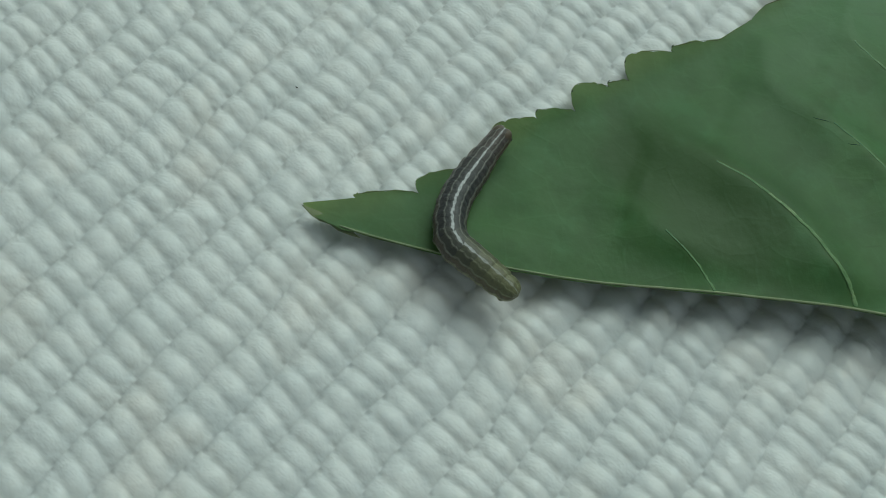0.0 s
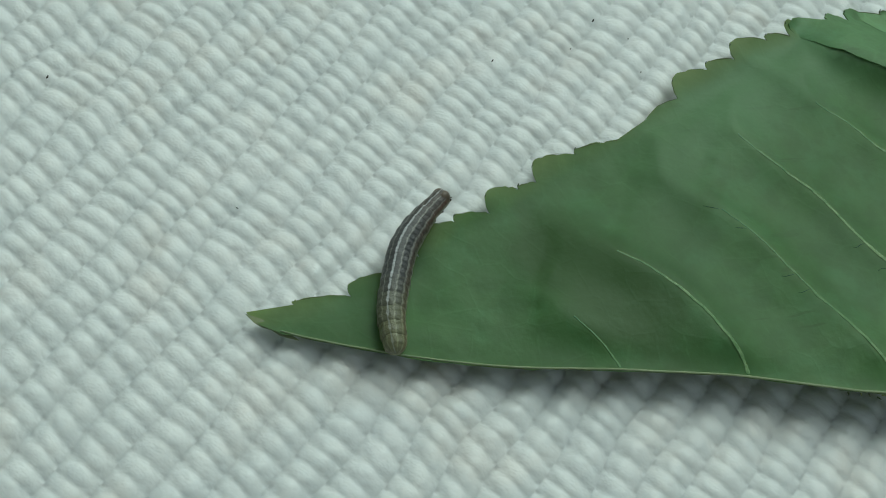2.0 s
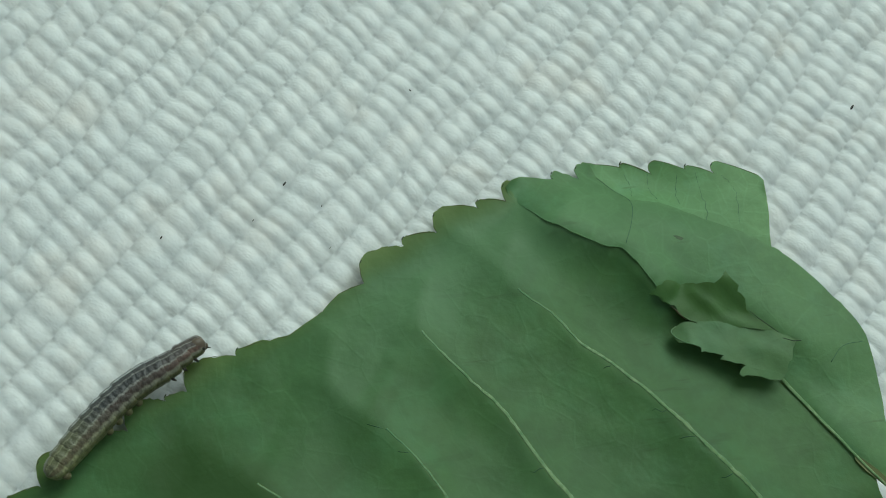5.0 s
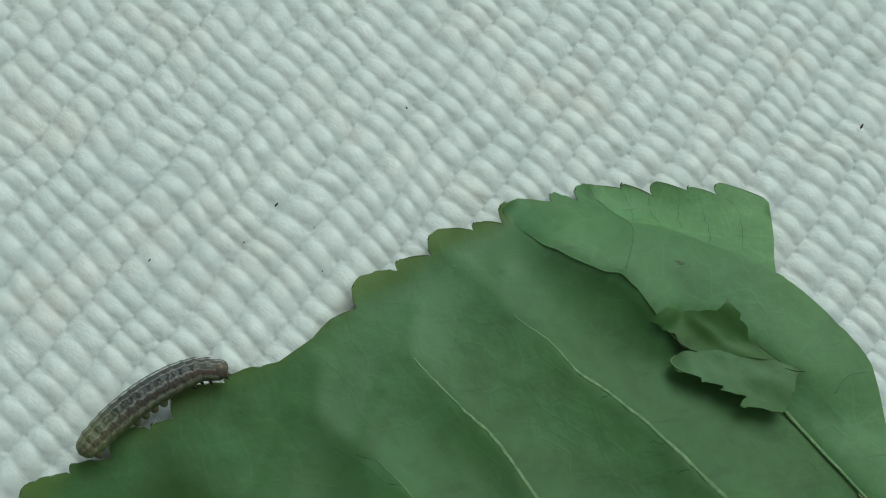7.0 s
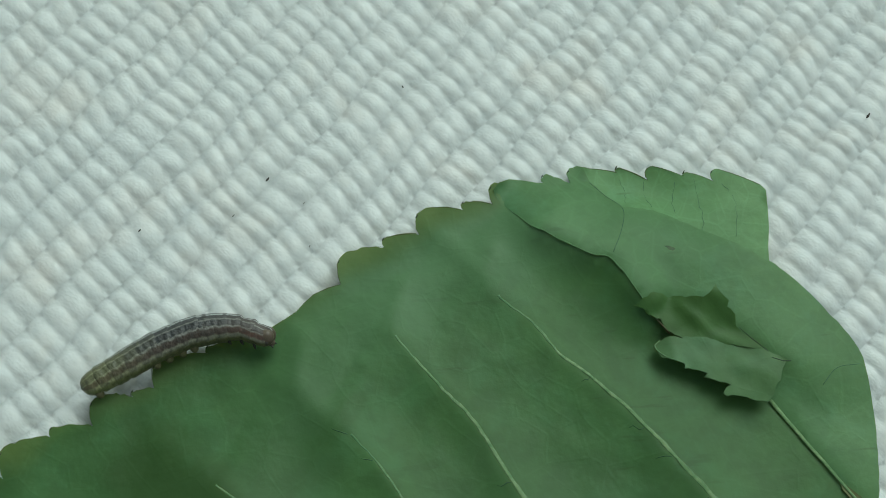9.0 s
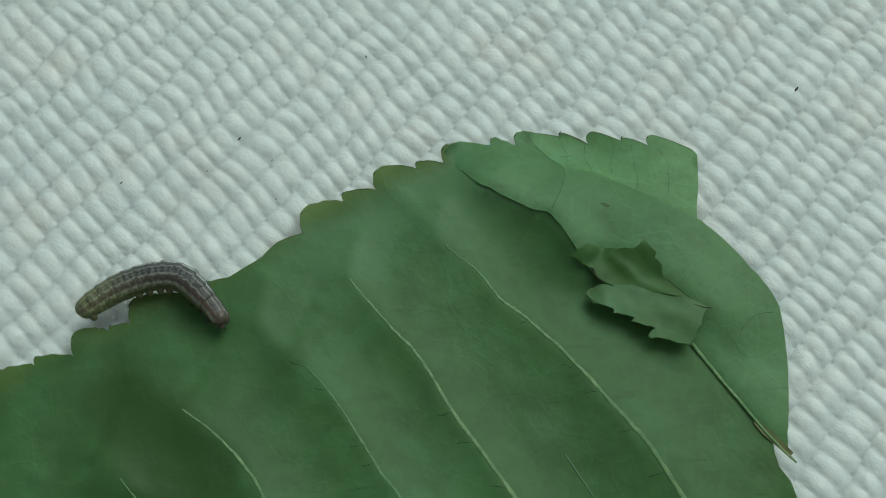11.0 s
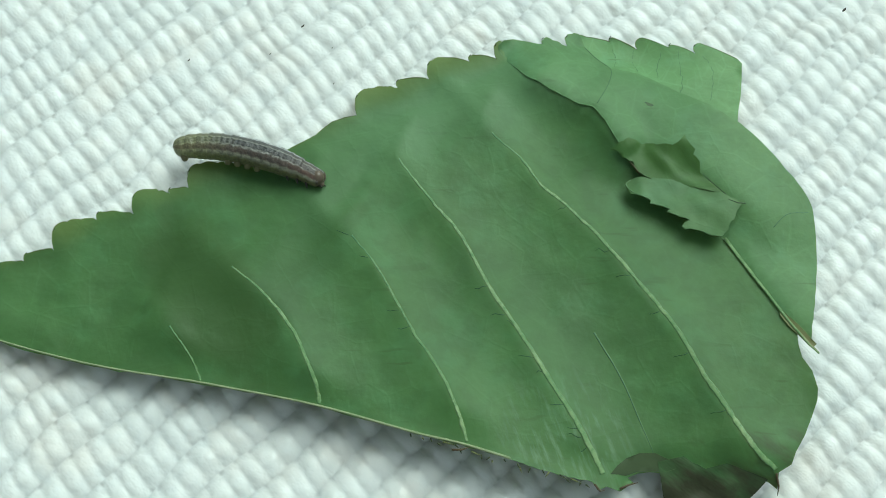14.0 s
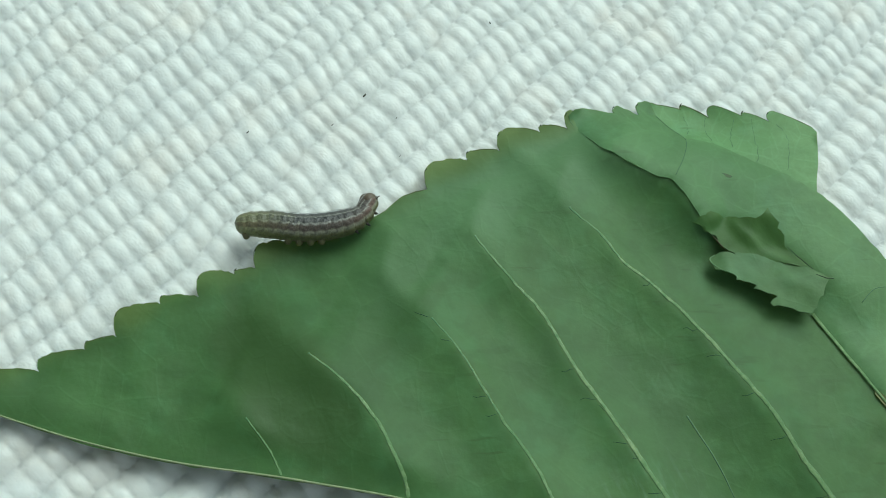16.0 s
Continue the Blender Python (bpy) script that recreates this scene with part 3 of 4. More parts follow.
    for pts in ([(2.24, -4.36), (2.29, -4.43), (2.33, -4.42)], [(2.48, -4.40), (2.56, -4.36), (2.66, -4.33)], [(3.94, -4.30), (3.97, -4.40), (3.96, -4.48)], [(0.92, -3.99), (1.02, -3.99), (1.10, -3.96)]):
        part("torn_fibre", tube([Vector((x, y, blade_z(x, y) + 0.02)) for x, y in pts], [0.011, 0.009, 0.003], TIPBROWN, "torn_fibre", 6), top)

    # ragged fringe of the cut edge near the stalk, and dark lines for short creases beside the large veins
    for k in range(22):
        x = 0.55 + 1.65 * k / 21 + 0.03 * rng.gauss(0, 1)
        y = -3.54 - 0.325 * (x + 0.35) + 0.015 * rng.gauss(0, 1)
        dx, dy = 0.05 * rng.gauss(0, 1), -0.02 - 0.03 * rng.random()
        pts = [Vector((x + dx * f, y + dy * f + 0.012, blade_z(x, y) + 0.004 - 0.02 * f)) for f in (0.0, 0.5, 1.0)]
        part("torn_fibre", tube(pts, [0.008, 0.007, 0.003], (BROWN, TOOTH, BROWN)[k % 3], "torn_fibre", 6), top)
    # thin dark tubes: the shade in the creases is put in as colour
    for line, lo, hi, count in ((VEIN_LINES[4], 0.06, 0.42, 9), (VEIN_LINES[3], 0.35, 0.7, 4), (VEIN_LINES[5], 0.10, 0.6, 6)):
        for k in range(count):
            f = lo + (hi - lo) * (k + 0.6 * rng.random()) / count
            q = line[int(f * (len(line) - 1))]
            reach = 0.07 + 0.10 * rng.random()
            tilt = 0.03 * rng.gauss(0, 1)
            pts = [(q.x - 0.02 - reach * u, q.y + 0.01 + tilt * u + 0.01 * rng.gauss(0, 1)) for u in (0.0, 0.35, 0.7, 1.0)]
            part("vein_crease", tube([Vector((x, y, blade_z(x, y))) for x, y in pts], [0.002, 0.004, 0.0035, 0.0012], CREASE_SHADE, "vein_crease", 6, 0.5), top, "dark line painting the shade of a short crease beside the vein")

    # the lobe that folds back over the blade
    def lobe_lift(x, y):
        rise = smoothstep(1.6, 2.6, x) * smoothstep(0.65, -0.35, y)
        return 0.014 + 0.10 * rise * smoothstep(4.75, 3.7, x + 0.10 * (y + 1.0)) * (1 - smoothstep(-1.5, -2.4, y))

    def inward(x, y):
        return (1.6 * (x - 2.5) + 1.3 * (y + 0.2)) / 2.06  # how far behind the free edge of the lobe

    def lobe_z(x, y):
        free = smoothstep(1.5, 2.5, x) * smoothstep(-2.3, -1.4, y)
        clear = smoothstep(1.8, 3.0, x) * smoothstep(0.6, -0.6, y)
        own = clear * ground_form(x, y) + (1 - clear) * (blade_z(x, y) - 0.008) + lobe_lift(x, y) + 0.02 * noise.noise((x * 1.3, y * 1.3, 7.0)) + 0.006 * noise.noise((x * 4, y * 4, 3.0))
        own = max(own - 0.03 * (1 - smoothstep(-0.1, 0.7, inward(x, y))), blade_z(x, y) + 0.024)
        own = free * own + (1 - free) * (blade_z(x, y) + 0.012)
        d = nearest(LOBE_EDGE, x, y)[0]                    # the edge rolls down into the blade
        apart = smoothstep(0.05, 0.45, d)
        rolled = blade_z(x, y) + 0.002 + 0.030 * math.sqrt(min(1.0, d / 0.12))
        return max(apart * own + (1 - apart) * rolled, rolled if d > 0.12 else -9.0)

    left = LOBE_EDGE
    outer = spline([(4.47, -2.95, 0), (4.56, -2.58, 0), (4.66, -2.10, 0), (4.68, -1.50, 0), (4.54, -1.14, 0), (4.25, -0.70, 0), (4.03, -0.48, 0)], 5)
    crease = spline([(4.00, -0.46, 0), (3.42, -0.04, 0), (3.18, 0.13, 0), (2.95, 0.22, 0), (2.75, 0.26, 0), (2.62, 0.42, 0), (2.50, 0.60, 0)], 5)
    fold_top = [(1.54, 0.55), (1.60, 0.62), (1.70, 0.66), (1.85, 0.64), (1.97, 0.60)] + toothed(TEETH_FOLD, (2.62, 0.66))
    rim = [(q.x, q.y) for q in left + outer + crease] + [p for p in fold_top[::-1] if p[0] < 2.49]
    rim = rim[:len(left)] + [(x + 0.005 * rng.gauss(0, 1), y + 0.005 * rng.gauss(0, 1)) for x, y in rim[len(left):]]
    part("folded_lobe", sheet("folded_lobe", rim, lobe_z, FOLD, 0.075, 0.018), top, "smooth lighter lobe folded back over the blade")
    lip = [Vector((q.x + 0.012 * noise.noise((q.x * 7, q.y * 7, 2.0)), q.y + 0.012 * noise.noise((q.x * 7, q.y * 7, 6.0)), lobe_z(q.x, q.y))) for q in spline([tuple(q) for q in LOBE_EDGE[6:52:2]], 5)]
    part("lobe_rim", tube(lip, [0.007 + 0.006 * noise.noise((q.x * 6, q.y * 6, 4.0)) for q in lip], FOLD, "lobe_rim", 8), top, "pale uneven rim of the folded lobe")
    lobe_vein = [Vector((x, y, lobe_z(x, y) + 0.006)) for x, y in [(q.x, q.y) for q in spline([(3.78, -1.79, 0), (4.065, -2.325, 0), (4.315, -2.775, 0), (4.53, -3.10, 0)], 6)]]
    spot = [(3.11 + 0.042 * math.cos(k) * (1 + 0.3 * math.sin(3 * k)), -0.25 + 0.022 * math.sin(k) - 0.020 * math.cos(k)) for k in [2 * math.pi * i / 14 for i in range(14)]]
    part("brown_spot", sheet("brown_spot", spot, lambda x, y: lobe_z(x, y) + 0.0005, SPOT, 0.02, 0.002), top, "small brown damaged spot")
    tip = [(-4.83, -2.15), (-4.76, -2.25), (-4.70, -2.30), (-4.62, -2.33), (-4.55, -2.39), (-4.46, -2.43), (-4.38, -2.46), (-4.46, -2.38), (-4.58, -2.30), (-4.70, -2.22)]
    part("dry_tip", sheet("dry_tip", tip, lambda x, y: blade_z(x, y) + 0.006 - 0.05 * smoothstep(-2.2, -2.45, y), PALE, 0.04, 0.012), top, "dry cream frayed tip")
    part("side_vein", tube([q + Vector((-0.006, -0.006, 0.004)) for q in lobe_vein], [0.019 - 0.0005 * i for i in range(19)], VEIN, "side_vein", 10, 0.5), top)
    part("torn_fibre", tube(lobe_vein[7:], [0.002] * 3 + [0.004] * 4 + [0.008] * 3 + [0.008, 0.004], DRY, "torn_fibre"), top, "browned vein end at the fold")
    for line in ([(2.55, -0.26), (2.69, 0.0), (2.75, 0.24), (2.62, 0.41), (2.50, 0.58)], [(4.64, -1.56), (4.42, -1.58), (4.26, -1.72)]):
        part("side_vein", tube([Vector((q.x, q.y, lobe_z(q.x, q.y) + 0.002)) for q in spline([(x, y, 0) for x, y in line], 6)], 0.003, CROSS, "side_vein", 6, 0.3), top)

    dry = [(4.22, -2.62), (4.29, -2.69), (4.38, -2.80), (4.46, -2.92), (4.52, -3.00), (4.49, -3.03), (4.38, -2.92), (4.28, -2.80), (4.21, -2.68)]
    part("dry_tissue", sheet("dry_tissue", dry, lambda x, y: max(lobe_z(x, y), blade_z(x, y)) + 0.006, TOOTH, 0.04), top, "dry tan tissue at the end of the fold")

    # the margin that shows beyond the crease
    def strip_z(x, y):
        return min(ground_form(x, y) - 0.02 + 0.012 * noise.noise((x * 3, y * 3, 9.0)), lobe_z(x, y) - (0.035 if x < 2.8 else 0.016))

    edge = toothed([(2.34, 0.60, 0.16)] + TEETH_STRIP, (4.18, 0.34))
    under = [(4.19, 0.30), (4.16, 0.10), (4.13, -0.10), (4.08, -0.30), (4.05, -0.50), (3.7, -0.45), (3.3, -0.10), (2.9, 0.0), (2.6, 0.20)]
    part("folded_margin", sheet("folded_margin", edge + under, strip_z, STRIP, 0.08), top, "pale toothed margin below the fold")
    for way in ([(3.34, 0.50), (3.29, 0.35), (3.27, 0.16)], [(3.51, 0.51), (3.52, 0.19), (3.50, 0.01), (3.47, -0.10)], [(3.78, 0.41), (3.85, 0.27), (3.85, 0.09), (3.80, -0.15)], [(3.05, 0.56), (3.02, 0.40), (3.06, 0.25)], [(2.80, 0.60), (2.84, 0.44), (2.80, 0.32)]):
        line = [q + Vector((0.006 * rng.gauss(0, 1), 0.004 * rng.gauss(0, 1), 0)) for q in spline([(x, y, 0) for x, y in way], 5)]
        part("side_vein", tube([Vector((q.x, q.y, strip_z(q.x, q.y) + 0.001)) for q in line], [0.0020 + 0.0016 * noise.noise((q.x * 9, q.y * 9, 1.0)) for q in line], CROSS, "side_vein", 6, 0.4), top, "dark uneven vein of the margin")
    for x, y, h in TEETH_FAR + TEETH_FOLD + TEETH_STRIP + TEETH_NEAR[2:]:
        high = strip_z if x > 2.5 else (lambda a, b: max(blade_z(a, b), lobe_z(a, b) if a > 1.6 else 0.0))
        tipped = [Vector((x - 0.005 * min(1, h / 0.15) + 0.012 * k, y + 0.62 * h + 0.016 * k, 0)) for k in range(3)]
        part("tooth_tip", tube([Vector((q.x, q.y, high(q.x, q.y - 0.03) + 0.003)) for q in tipped], [0.003, 0.007, 0.003], BROWN, "tooth_tip", 6, 0.6), top, "tiny dark brown tip of a tooth")
    rim_z = [(upper[:62], blade_z), (upper[62:], blade_z), (edge, strip_z)]
    for run, high in rim_z:
        line = [Vector((x, y - 0.004, high(x, y) + 0.002)) for x, y in run]
        part("tooth_edge", tube(line, [max(0.0012, 0.002 + 0.005 * noise.noise((p.x * 4, p.y * 4, 6.0))) for p in line], TOOTH, "tooth_edge", 6), top, "thin browned rim of the teeth")

    # two small torn flaps standing on the fold
    def flap_z(x, y):
        over = max(lobe_z(x, y), blade_z(x, y)) + 0.03
        return max(0.38 + 0.03 * smoothstep(-0.7, -1.8, y) + 0.03 * noise.noise((x * 2.5, y * 2.5, 5.0)) - 0.04 * (1 - smoothstep(-0.4, 0.5, inward(x, y))), over)

    upper_flap = [(2.64, -0.83), (2.75, -0.92), (2.86, -0.97), (2.88, -1.04), (2.93, -1.12), (3.05, -1.18), (3.17, -1.22), (3.43, -1.28), (3.60, -1.34), (3.77, -1.39), (3.68, -1.27), (3.57, -1.16), (3.53, -1.02), (3.48, -0.89),
                  (3.40, -0.73), (3.33, -0.80), (3.27, -0.82), (3.12, -0.80), (2.97, -0.78), (2.83, -0.72)]
    welt = spline([(3.08, -0.86, 0), (3.25, -1.04, 0), (3.37, -1.17, 0), (3.64, -1.31, 0)], 4)

    def ragged(outline):
        """The outline cut finer, with small uneven bites."""
        out = []
        for (ax, ay), (bx, by) in zip(outline, outline[1:] + outline[:1]):
            n = max(1, round(math.hypot(bx - ax, by - ay) / 0.045))
            out += [(ax + (bx - ax) * k / n + 0.017 + 0.007 * rng.gauss(0, 1), ay + (by - ay) * k / n + 0.024 + 0.007 * rng.gauss(0, 1)) for k in range(n)]
        return out

    def upper_z(x, y):
        d = nearest(welt, x, y)[0]
        return flap_z(x, y) + 0.015 + 0.09 * smoothstep(-1.15, -0.75, y) * smoothstep(2.9, 3.4, x) + 0.022 * math.exp(-(d / 0.055) ** 2) + 0.012 * noise.noise((x * 7, y * 7, 3.0))

    def lower_z(x, y):
        d = -1.17 - 0.25 * (x - 2.95) - y                  # how far below the upper flap
        return flap_z(x, y) + 0.022 + 0.045 * smoothstep(-0.03, 0.22, d) - 0.25 * max(0.0, 2.95 - x) + 0.014 * noise.noise((x * 6, y * 6, 8.0))

    part("torn_flap", sheet("torn_flap", ragged(upper_flap), upper_z, TORN, 0.035), top, "yellow-green torn flap with a curled point")
    lower_flap = [(2.77, -1.22), (2.83, -1.18), (2.92, -1.155), (3.16, -1.18), (3.40, -1.24), (3.58, -1.29), (3.78, -1.40), (3.94, -1.49), (3.88, -1.57), (3.82, -1.67), (3.76, -1.78), (3.70, -1.87), (3.55, -1.82), (3.42, -1.78), (3.29, -1.74),
                  (3.33, -1.70), (3.38, -1.67), (3.28, -1.63), (3.16, -1.58), (3.20, -1.54), (3.07, -1.49), (2.99, -1.47), (3.01, -1.43), (2.90, -1.38), (2.82, -1.34), (2.80, -1.28)]
    part("torn_flap", sheet("torn_flap", ragged(lower_flap), lower_z, FLAP, 0.035), top, "pale green torn flap with a jagged edge")
    part("torn_fibre", tube([Vector((x, y, flap_z(x, y) + 0.05)) for x, y in ((3.58, -1.12), (3.66, -1.23), (3.79, -1.38))], [0.002, 0.005, 0.003], BROWN, "torn_fibre", 6), top, "dark torn edge of the flap")
    part("torn_fibre", tube([Vector((x, y, flap_z(x, y) + 0.085)) for x, y in ((3.80, -1.45), (3.90, -1.49), (3.97, -1.50))], [0.003, 0.005, 0.006], BROWN, "torn_fibre", 6), top)
    pale_rim = spline([(2.83, -1.18, 0), (2.775, -1.22, 0), (2.80, -1.29, 0), (2.87, -1.36, 0), (2.94, -1.40, 0)], 4)
    part("flap_rim", tube([Vector((q.x + 0.017, q.y + 0.024, lower_z(q.x, q.y))) for q in pale_rim], 0.006, VEIN, "flap_rim", 6), top, "pale thin rim of the torn flap")
    part("torn_fibre", tube([Vector((x, y, flap_z(x, y) + 0.03)) for x, y in ((2.84, -0.96), (2.89, -1.03), (2.94, -1.11))], [0.003, 0.007, 0.003], TIPBROWN, "torn_fibre", 6), top, "reddish-brown torn point")

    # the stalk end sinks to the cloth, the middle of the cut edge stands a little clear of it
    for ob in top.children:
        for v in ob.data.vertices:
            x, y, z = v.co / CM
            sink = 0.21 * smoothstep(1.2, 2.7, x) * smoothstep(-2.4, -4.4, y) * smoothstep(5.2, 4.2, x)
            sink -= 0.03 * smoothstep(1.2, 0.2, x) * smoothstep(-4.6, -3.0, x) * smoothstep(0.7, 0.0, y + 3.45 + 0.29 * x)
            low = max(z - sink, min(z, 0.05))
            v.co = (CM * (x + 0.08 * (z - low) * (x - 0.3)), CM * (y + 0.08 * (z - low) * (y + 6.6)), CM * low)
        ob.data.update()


# ---------------------------------------------------------------- the caterpillar
N_SEG = 13


def hide(name, along):
    """Striped skin of one ring; along runs from 0 behind the head to 1 at the tail."""
    m = Mat(name, 0.42, 0.45)
    sep = m.n("ShaderNodeSeparateXYZ")
    m.l(m.co, sep.inputs[0])
    wob = m.math("MULTIPLY", m.math("SUBTRACT", m.noise(1100, 3), 0.5), 0.22)
    ang = m.math("ABSOLUTE", m.math("ARCTAN2", sep.outputs["Y"], sep.outputs["Z"]))
    wave = m.math("MULTIPLY", m.math("COSINE", m.math("MULTIPLY", sep.outputs["X"], 2 * math.pi / 0.0010)), 0.035)
    pos = m.math("DIVIDE", m.math("ADD", m.math("ADD", ang, wave), wob), math.pi)

    def lerp(a, b, t):
        return tuple(x + (y - x) * t for x, y in zip(a, b))
    tail = smoothstep(0.55, 1.0, along)
    front = smoothstep(0.35, 0.0, along)
    back = lerp(lerp((0.044, 0.049, 0.050), (0.056, 0.047, 0.040), front), (0.135, 0.140, 0.066), tail)
    flank = lerp(lerp((0.017, 0.021, 0.026), (0.046, 0.040, 0.038), front), (0.115, 0.122, 0.058), tail)
    rosy = lerp(lerp((0.062, 0.045, 0.036), (0.120, 0.064, 0.048), front), (0.115, 0.098, 0.050), tail)
    pale = lerp((0.36, 0.36, 0.31), (0.31, 0.32, 0.18), tail)
    belly = lerp((0.150, 0.140, 0.062), (0.24, 0.245, 0.105), tail)
    line = lerp((0.56, 0.58, 0.58), back, min(0.9, 0.02 + 0.70 * tail + 0.35 * front))
    bright = lerp(flank, pale, 0.50)
    side = lerp(belly, pale, 0.45)
    c = m.ramp(pos, (0.0, line), (0.016, line), (0.030, back), (0.125, back), (0.142, bright), (0.158, bright), (0.185, flank), (0.325, flank), (0.345, bright), (0.365, bright), (0.395, rosy), (0.50, rosy), (0.545, side), (0.59, side), (0.65, belly), (1.0, belly))
    c = m.mix(m.math("MULTIPLY", m.ramp(m.noise(1900, 3, 0.6), (0.44, (0, 0, 0)), (0.58, (1, 1, 1))), 0.28), c, lerp(flank, back, 0.5))
    blotch = m.ramp(m.noise(1300, 3, 0.6), (0.42, (0, 0, 0)), (0.62, (1, 1, 1)))
    c = m.mix(m.math("MULTIPLY", blotch, 0.25), c, lerp(flank, rosy, 0.5))
    speck = m.ramp(m.noise(2600, 2), (0.56, (0, 0, 0)), (0.66, (1, 1, 1)))
    c = m.mix(m.math("MULTIPLY", speck, 0.35), c, (0.03, 0.03, 0.028))
    c = m.mix(m.math("MULTIPLY", m.noise(900, 3), 0.15), c, (0.20, 0.18, 0.13))
    m.colour(c)
    m.bump(m.noise(2200, 3), 0.5, 0.0003)
    folds = m.math("COSINE", m.math("MULTIPLY", sep.outputs["X"], 2 * math.pi / 0.00062))
    m.bump(m.math("ADD", folds, m.math("MULTIPLY", m.noise(900, 2), 1.5)), 0.16, 0.0001)
    return m.m


def ring_mesh(name, half, radius, material, squash=0.94, seed=0, taper=0.0, blunt=9.0):
    """A plump body ring round the x axis with two shallow folds."""
    na, nr = 14, 28
    verts, faces = [], []
    for i in range(na + 1):
        u = -1 + 2 * i / na
        r = radius * (1 - abs(u) ** (blunt if u < 0 else 9.0)) ** 0.5 if abs(u) < 1 else 0.0
        r *= 1 - 0.022 * math.cos(u * 7.5) ** 2 + taper * u
        for k in range(nr):
            w = 2 * math.pi * k / nr
            lump = 1 + 0.030 * math.cos(4 * w) + 0.06 * noise.noise((math.cos(w) * 2, math.sin(w) * 2, u * 1.5 + seed)) + 0.035 * noise.noise((math.cos(w) * 6, math.sin(w) * 6, u * 4 + seed))
            lump *= 1 + 0.20 * max(0.0, -math.cos(w))
            verts.append((u * half, r * lump * math.sin(w), r * lump * squash * math.cos(w)))
    for i in range(na):
        for k in range(nr):
            k2 = (k + 1) % nr
            faces.append((i * nr + k, (i + 1) * nr + k, (i + 1) * nr + k2, i * nr + k2))
    return mesh_of(name, verts, faces, material)


def ball(bm_verts, centre, r, n=8):
    out_f = []
    base = len(bm_verts)
    for i in range(n + 1):
        a = math.pi * i / n
        for k in range(n):
            w = 2 * math.pi * k / n
            bm_verts.append((centre[0] + r[0] * math.sin(a) * math.cos(w), centre[1] + r[1] * math.sin(a) * math.sin(w), centre[2] + r[2] * math.cos(a)))
    for i in range(n):
        for k in range(n):
            k2 = (k + 1) % n
            out_f.append((base + i * n + k, base + (i + 1) * n + k, base + (i + 1) * n + k2, base + i * n + k2))
    return out_f


def caterpillar():
    top = thing("caterpillar", "small brown-grey caterpillar with pale stripes, crawling on a leaf edge", "caterpillar")
    dark = plain("leg_horn", (0.025, 0.022, 0.02), (0.06, 0.05, 0.04), 3000, 0.4)
    soft = plain("proleg_skin", (0.17, 0.155, 0.075), (0.095, 0.088, 0.042), 2500, 0.5)
    horn = plain("head_horn", (0.135, 0.105, 0.072), (0.070, 0.052, 0.038), 1800, 0.35)
    rings = []
    hv, hf = [], []
    hf += ball(hv, (0.0, 0.030, 0.0), (0.078, 0.064, 0.082), 14)
    hf += ball(hv, (0.0, -0.030, 0.0), (0.078, 0.064, 0.082), 14)
    hf += ball(hv, (0.055, 0.0, -0.045), (0.040, 0.045, 0.035), 8)
    head = part("head", mesh_of("head", hv, hf, horn), top, "small tan-brown glossy head")
    for s in (-1, 1):
        ev = []
        part("eye_spot", mesh_of("eye_spot", ev, ball(ev, (0.033, s * 0.086, -0.023), (0.016, 0.012, 0.016), 6), dark), head)
        part("antenna", tube([Vector((0.07, s * 0.04, -0.05)), Vector((0.10, s * 0.05, -0.065))], [0.008, 0.004], dark, "antenna", 6), head)
    rings.append(head)
    for i in range(N_SEG):
        f = i / (N_SEG - 1)
        r = 0.103 + 0.043 * smoothstep(0.0, 0.32, f) - 0.010 * smoothstep(0.70, 0.9, f) - 0.018 * smoothstep(0.86, 1.0, f)
        ob = part("body_ring", ring_mesh("body_ring", 0.148, 0.94 * r, hide("caterpillar_skin", f), seed=i * 1.3, taper=-0.05 if i < 2 else 0.0, blunt=2.2 if i == N_SEG - 1 else 9.0), top)
        if i < 3:
            for s in (-1, 1):
                leg = [Vector((0.01, s * 0.45 * r, -0.80 * r)), Vector((0.02, s * 0.50 * r, -0.80 * r - 0.030)), Vector((0.035, s * 0.40 * r, -0.80 * r - 0.058))]
                part("leg", tube(leg, [0.020, 0.015, 0.006], dark, "leg", 8), ob, "short dark jointed leg")
        if i in (5, 6, 7, 8, 12):
            for s in (-1, 1):
                off = -0.03 if i == 12 else 0.0
                leg = [Vector((off, s * 0.30 * r, -0.75 * r)), Vector((off, s * 0.33 * r, -0.98 * r)), Vector((off, s * 0.34 * r, -0.98 * r - 0.028)), Vector((off, s * 0.34 * r, -0.98 * r - 0.040))]
                part("proleg", tube(leg, [0.046, 0.040, 0.032, 0.020], soft, "proleg", 10), ob, "stubby olive-brown proleg")
        rings.append(ob)
    return top, rings


# ---------------------------------------------------------------- what moves
BODY = {}


def bend(t, lean, *line):
    """The body's middle line at t, head first, and how far its back leans to its left."""
    BODY[t] = (lean, [Vector(p) for p in line])


bend(0.0, 0, (-3.06, -1.64, 0.28), (-3.34, -1.95, 0.28), (-3.60, -2.30, 0.29), (-3.66, -2.61, 0.29), (-3.49, -2.85, 0.30), (-3.27, -3.10, 0.31))
bend(0.5, 0, (-3.22, -1.49, 0.28), (-3.39, -1.83, 0.28), (-3.57, -2.18, 0.29), (-3.66, -2.51, 0.29), (-3.51, -2.79, 0.30), (-3.27, -3.08, 0.31))
bend(1.0, 0, (-3.07, -1.49, 0.28), (-3.31, -1.79, 0.28), (-3.53, -2.09, 0.28), (-3.68, -2.42, 0.29), (-3.61, -2.67, 0.29), (-3.42, -2.90, 0.30))
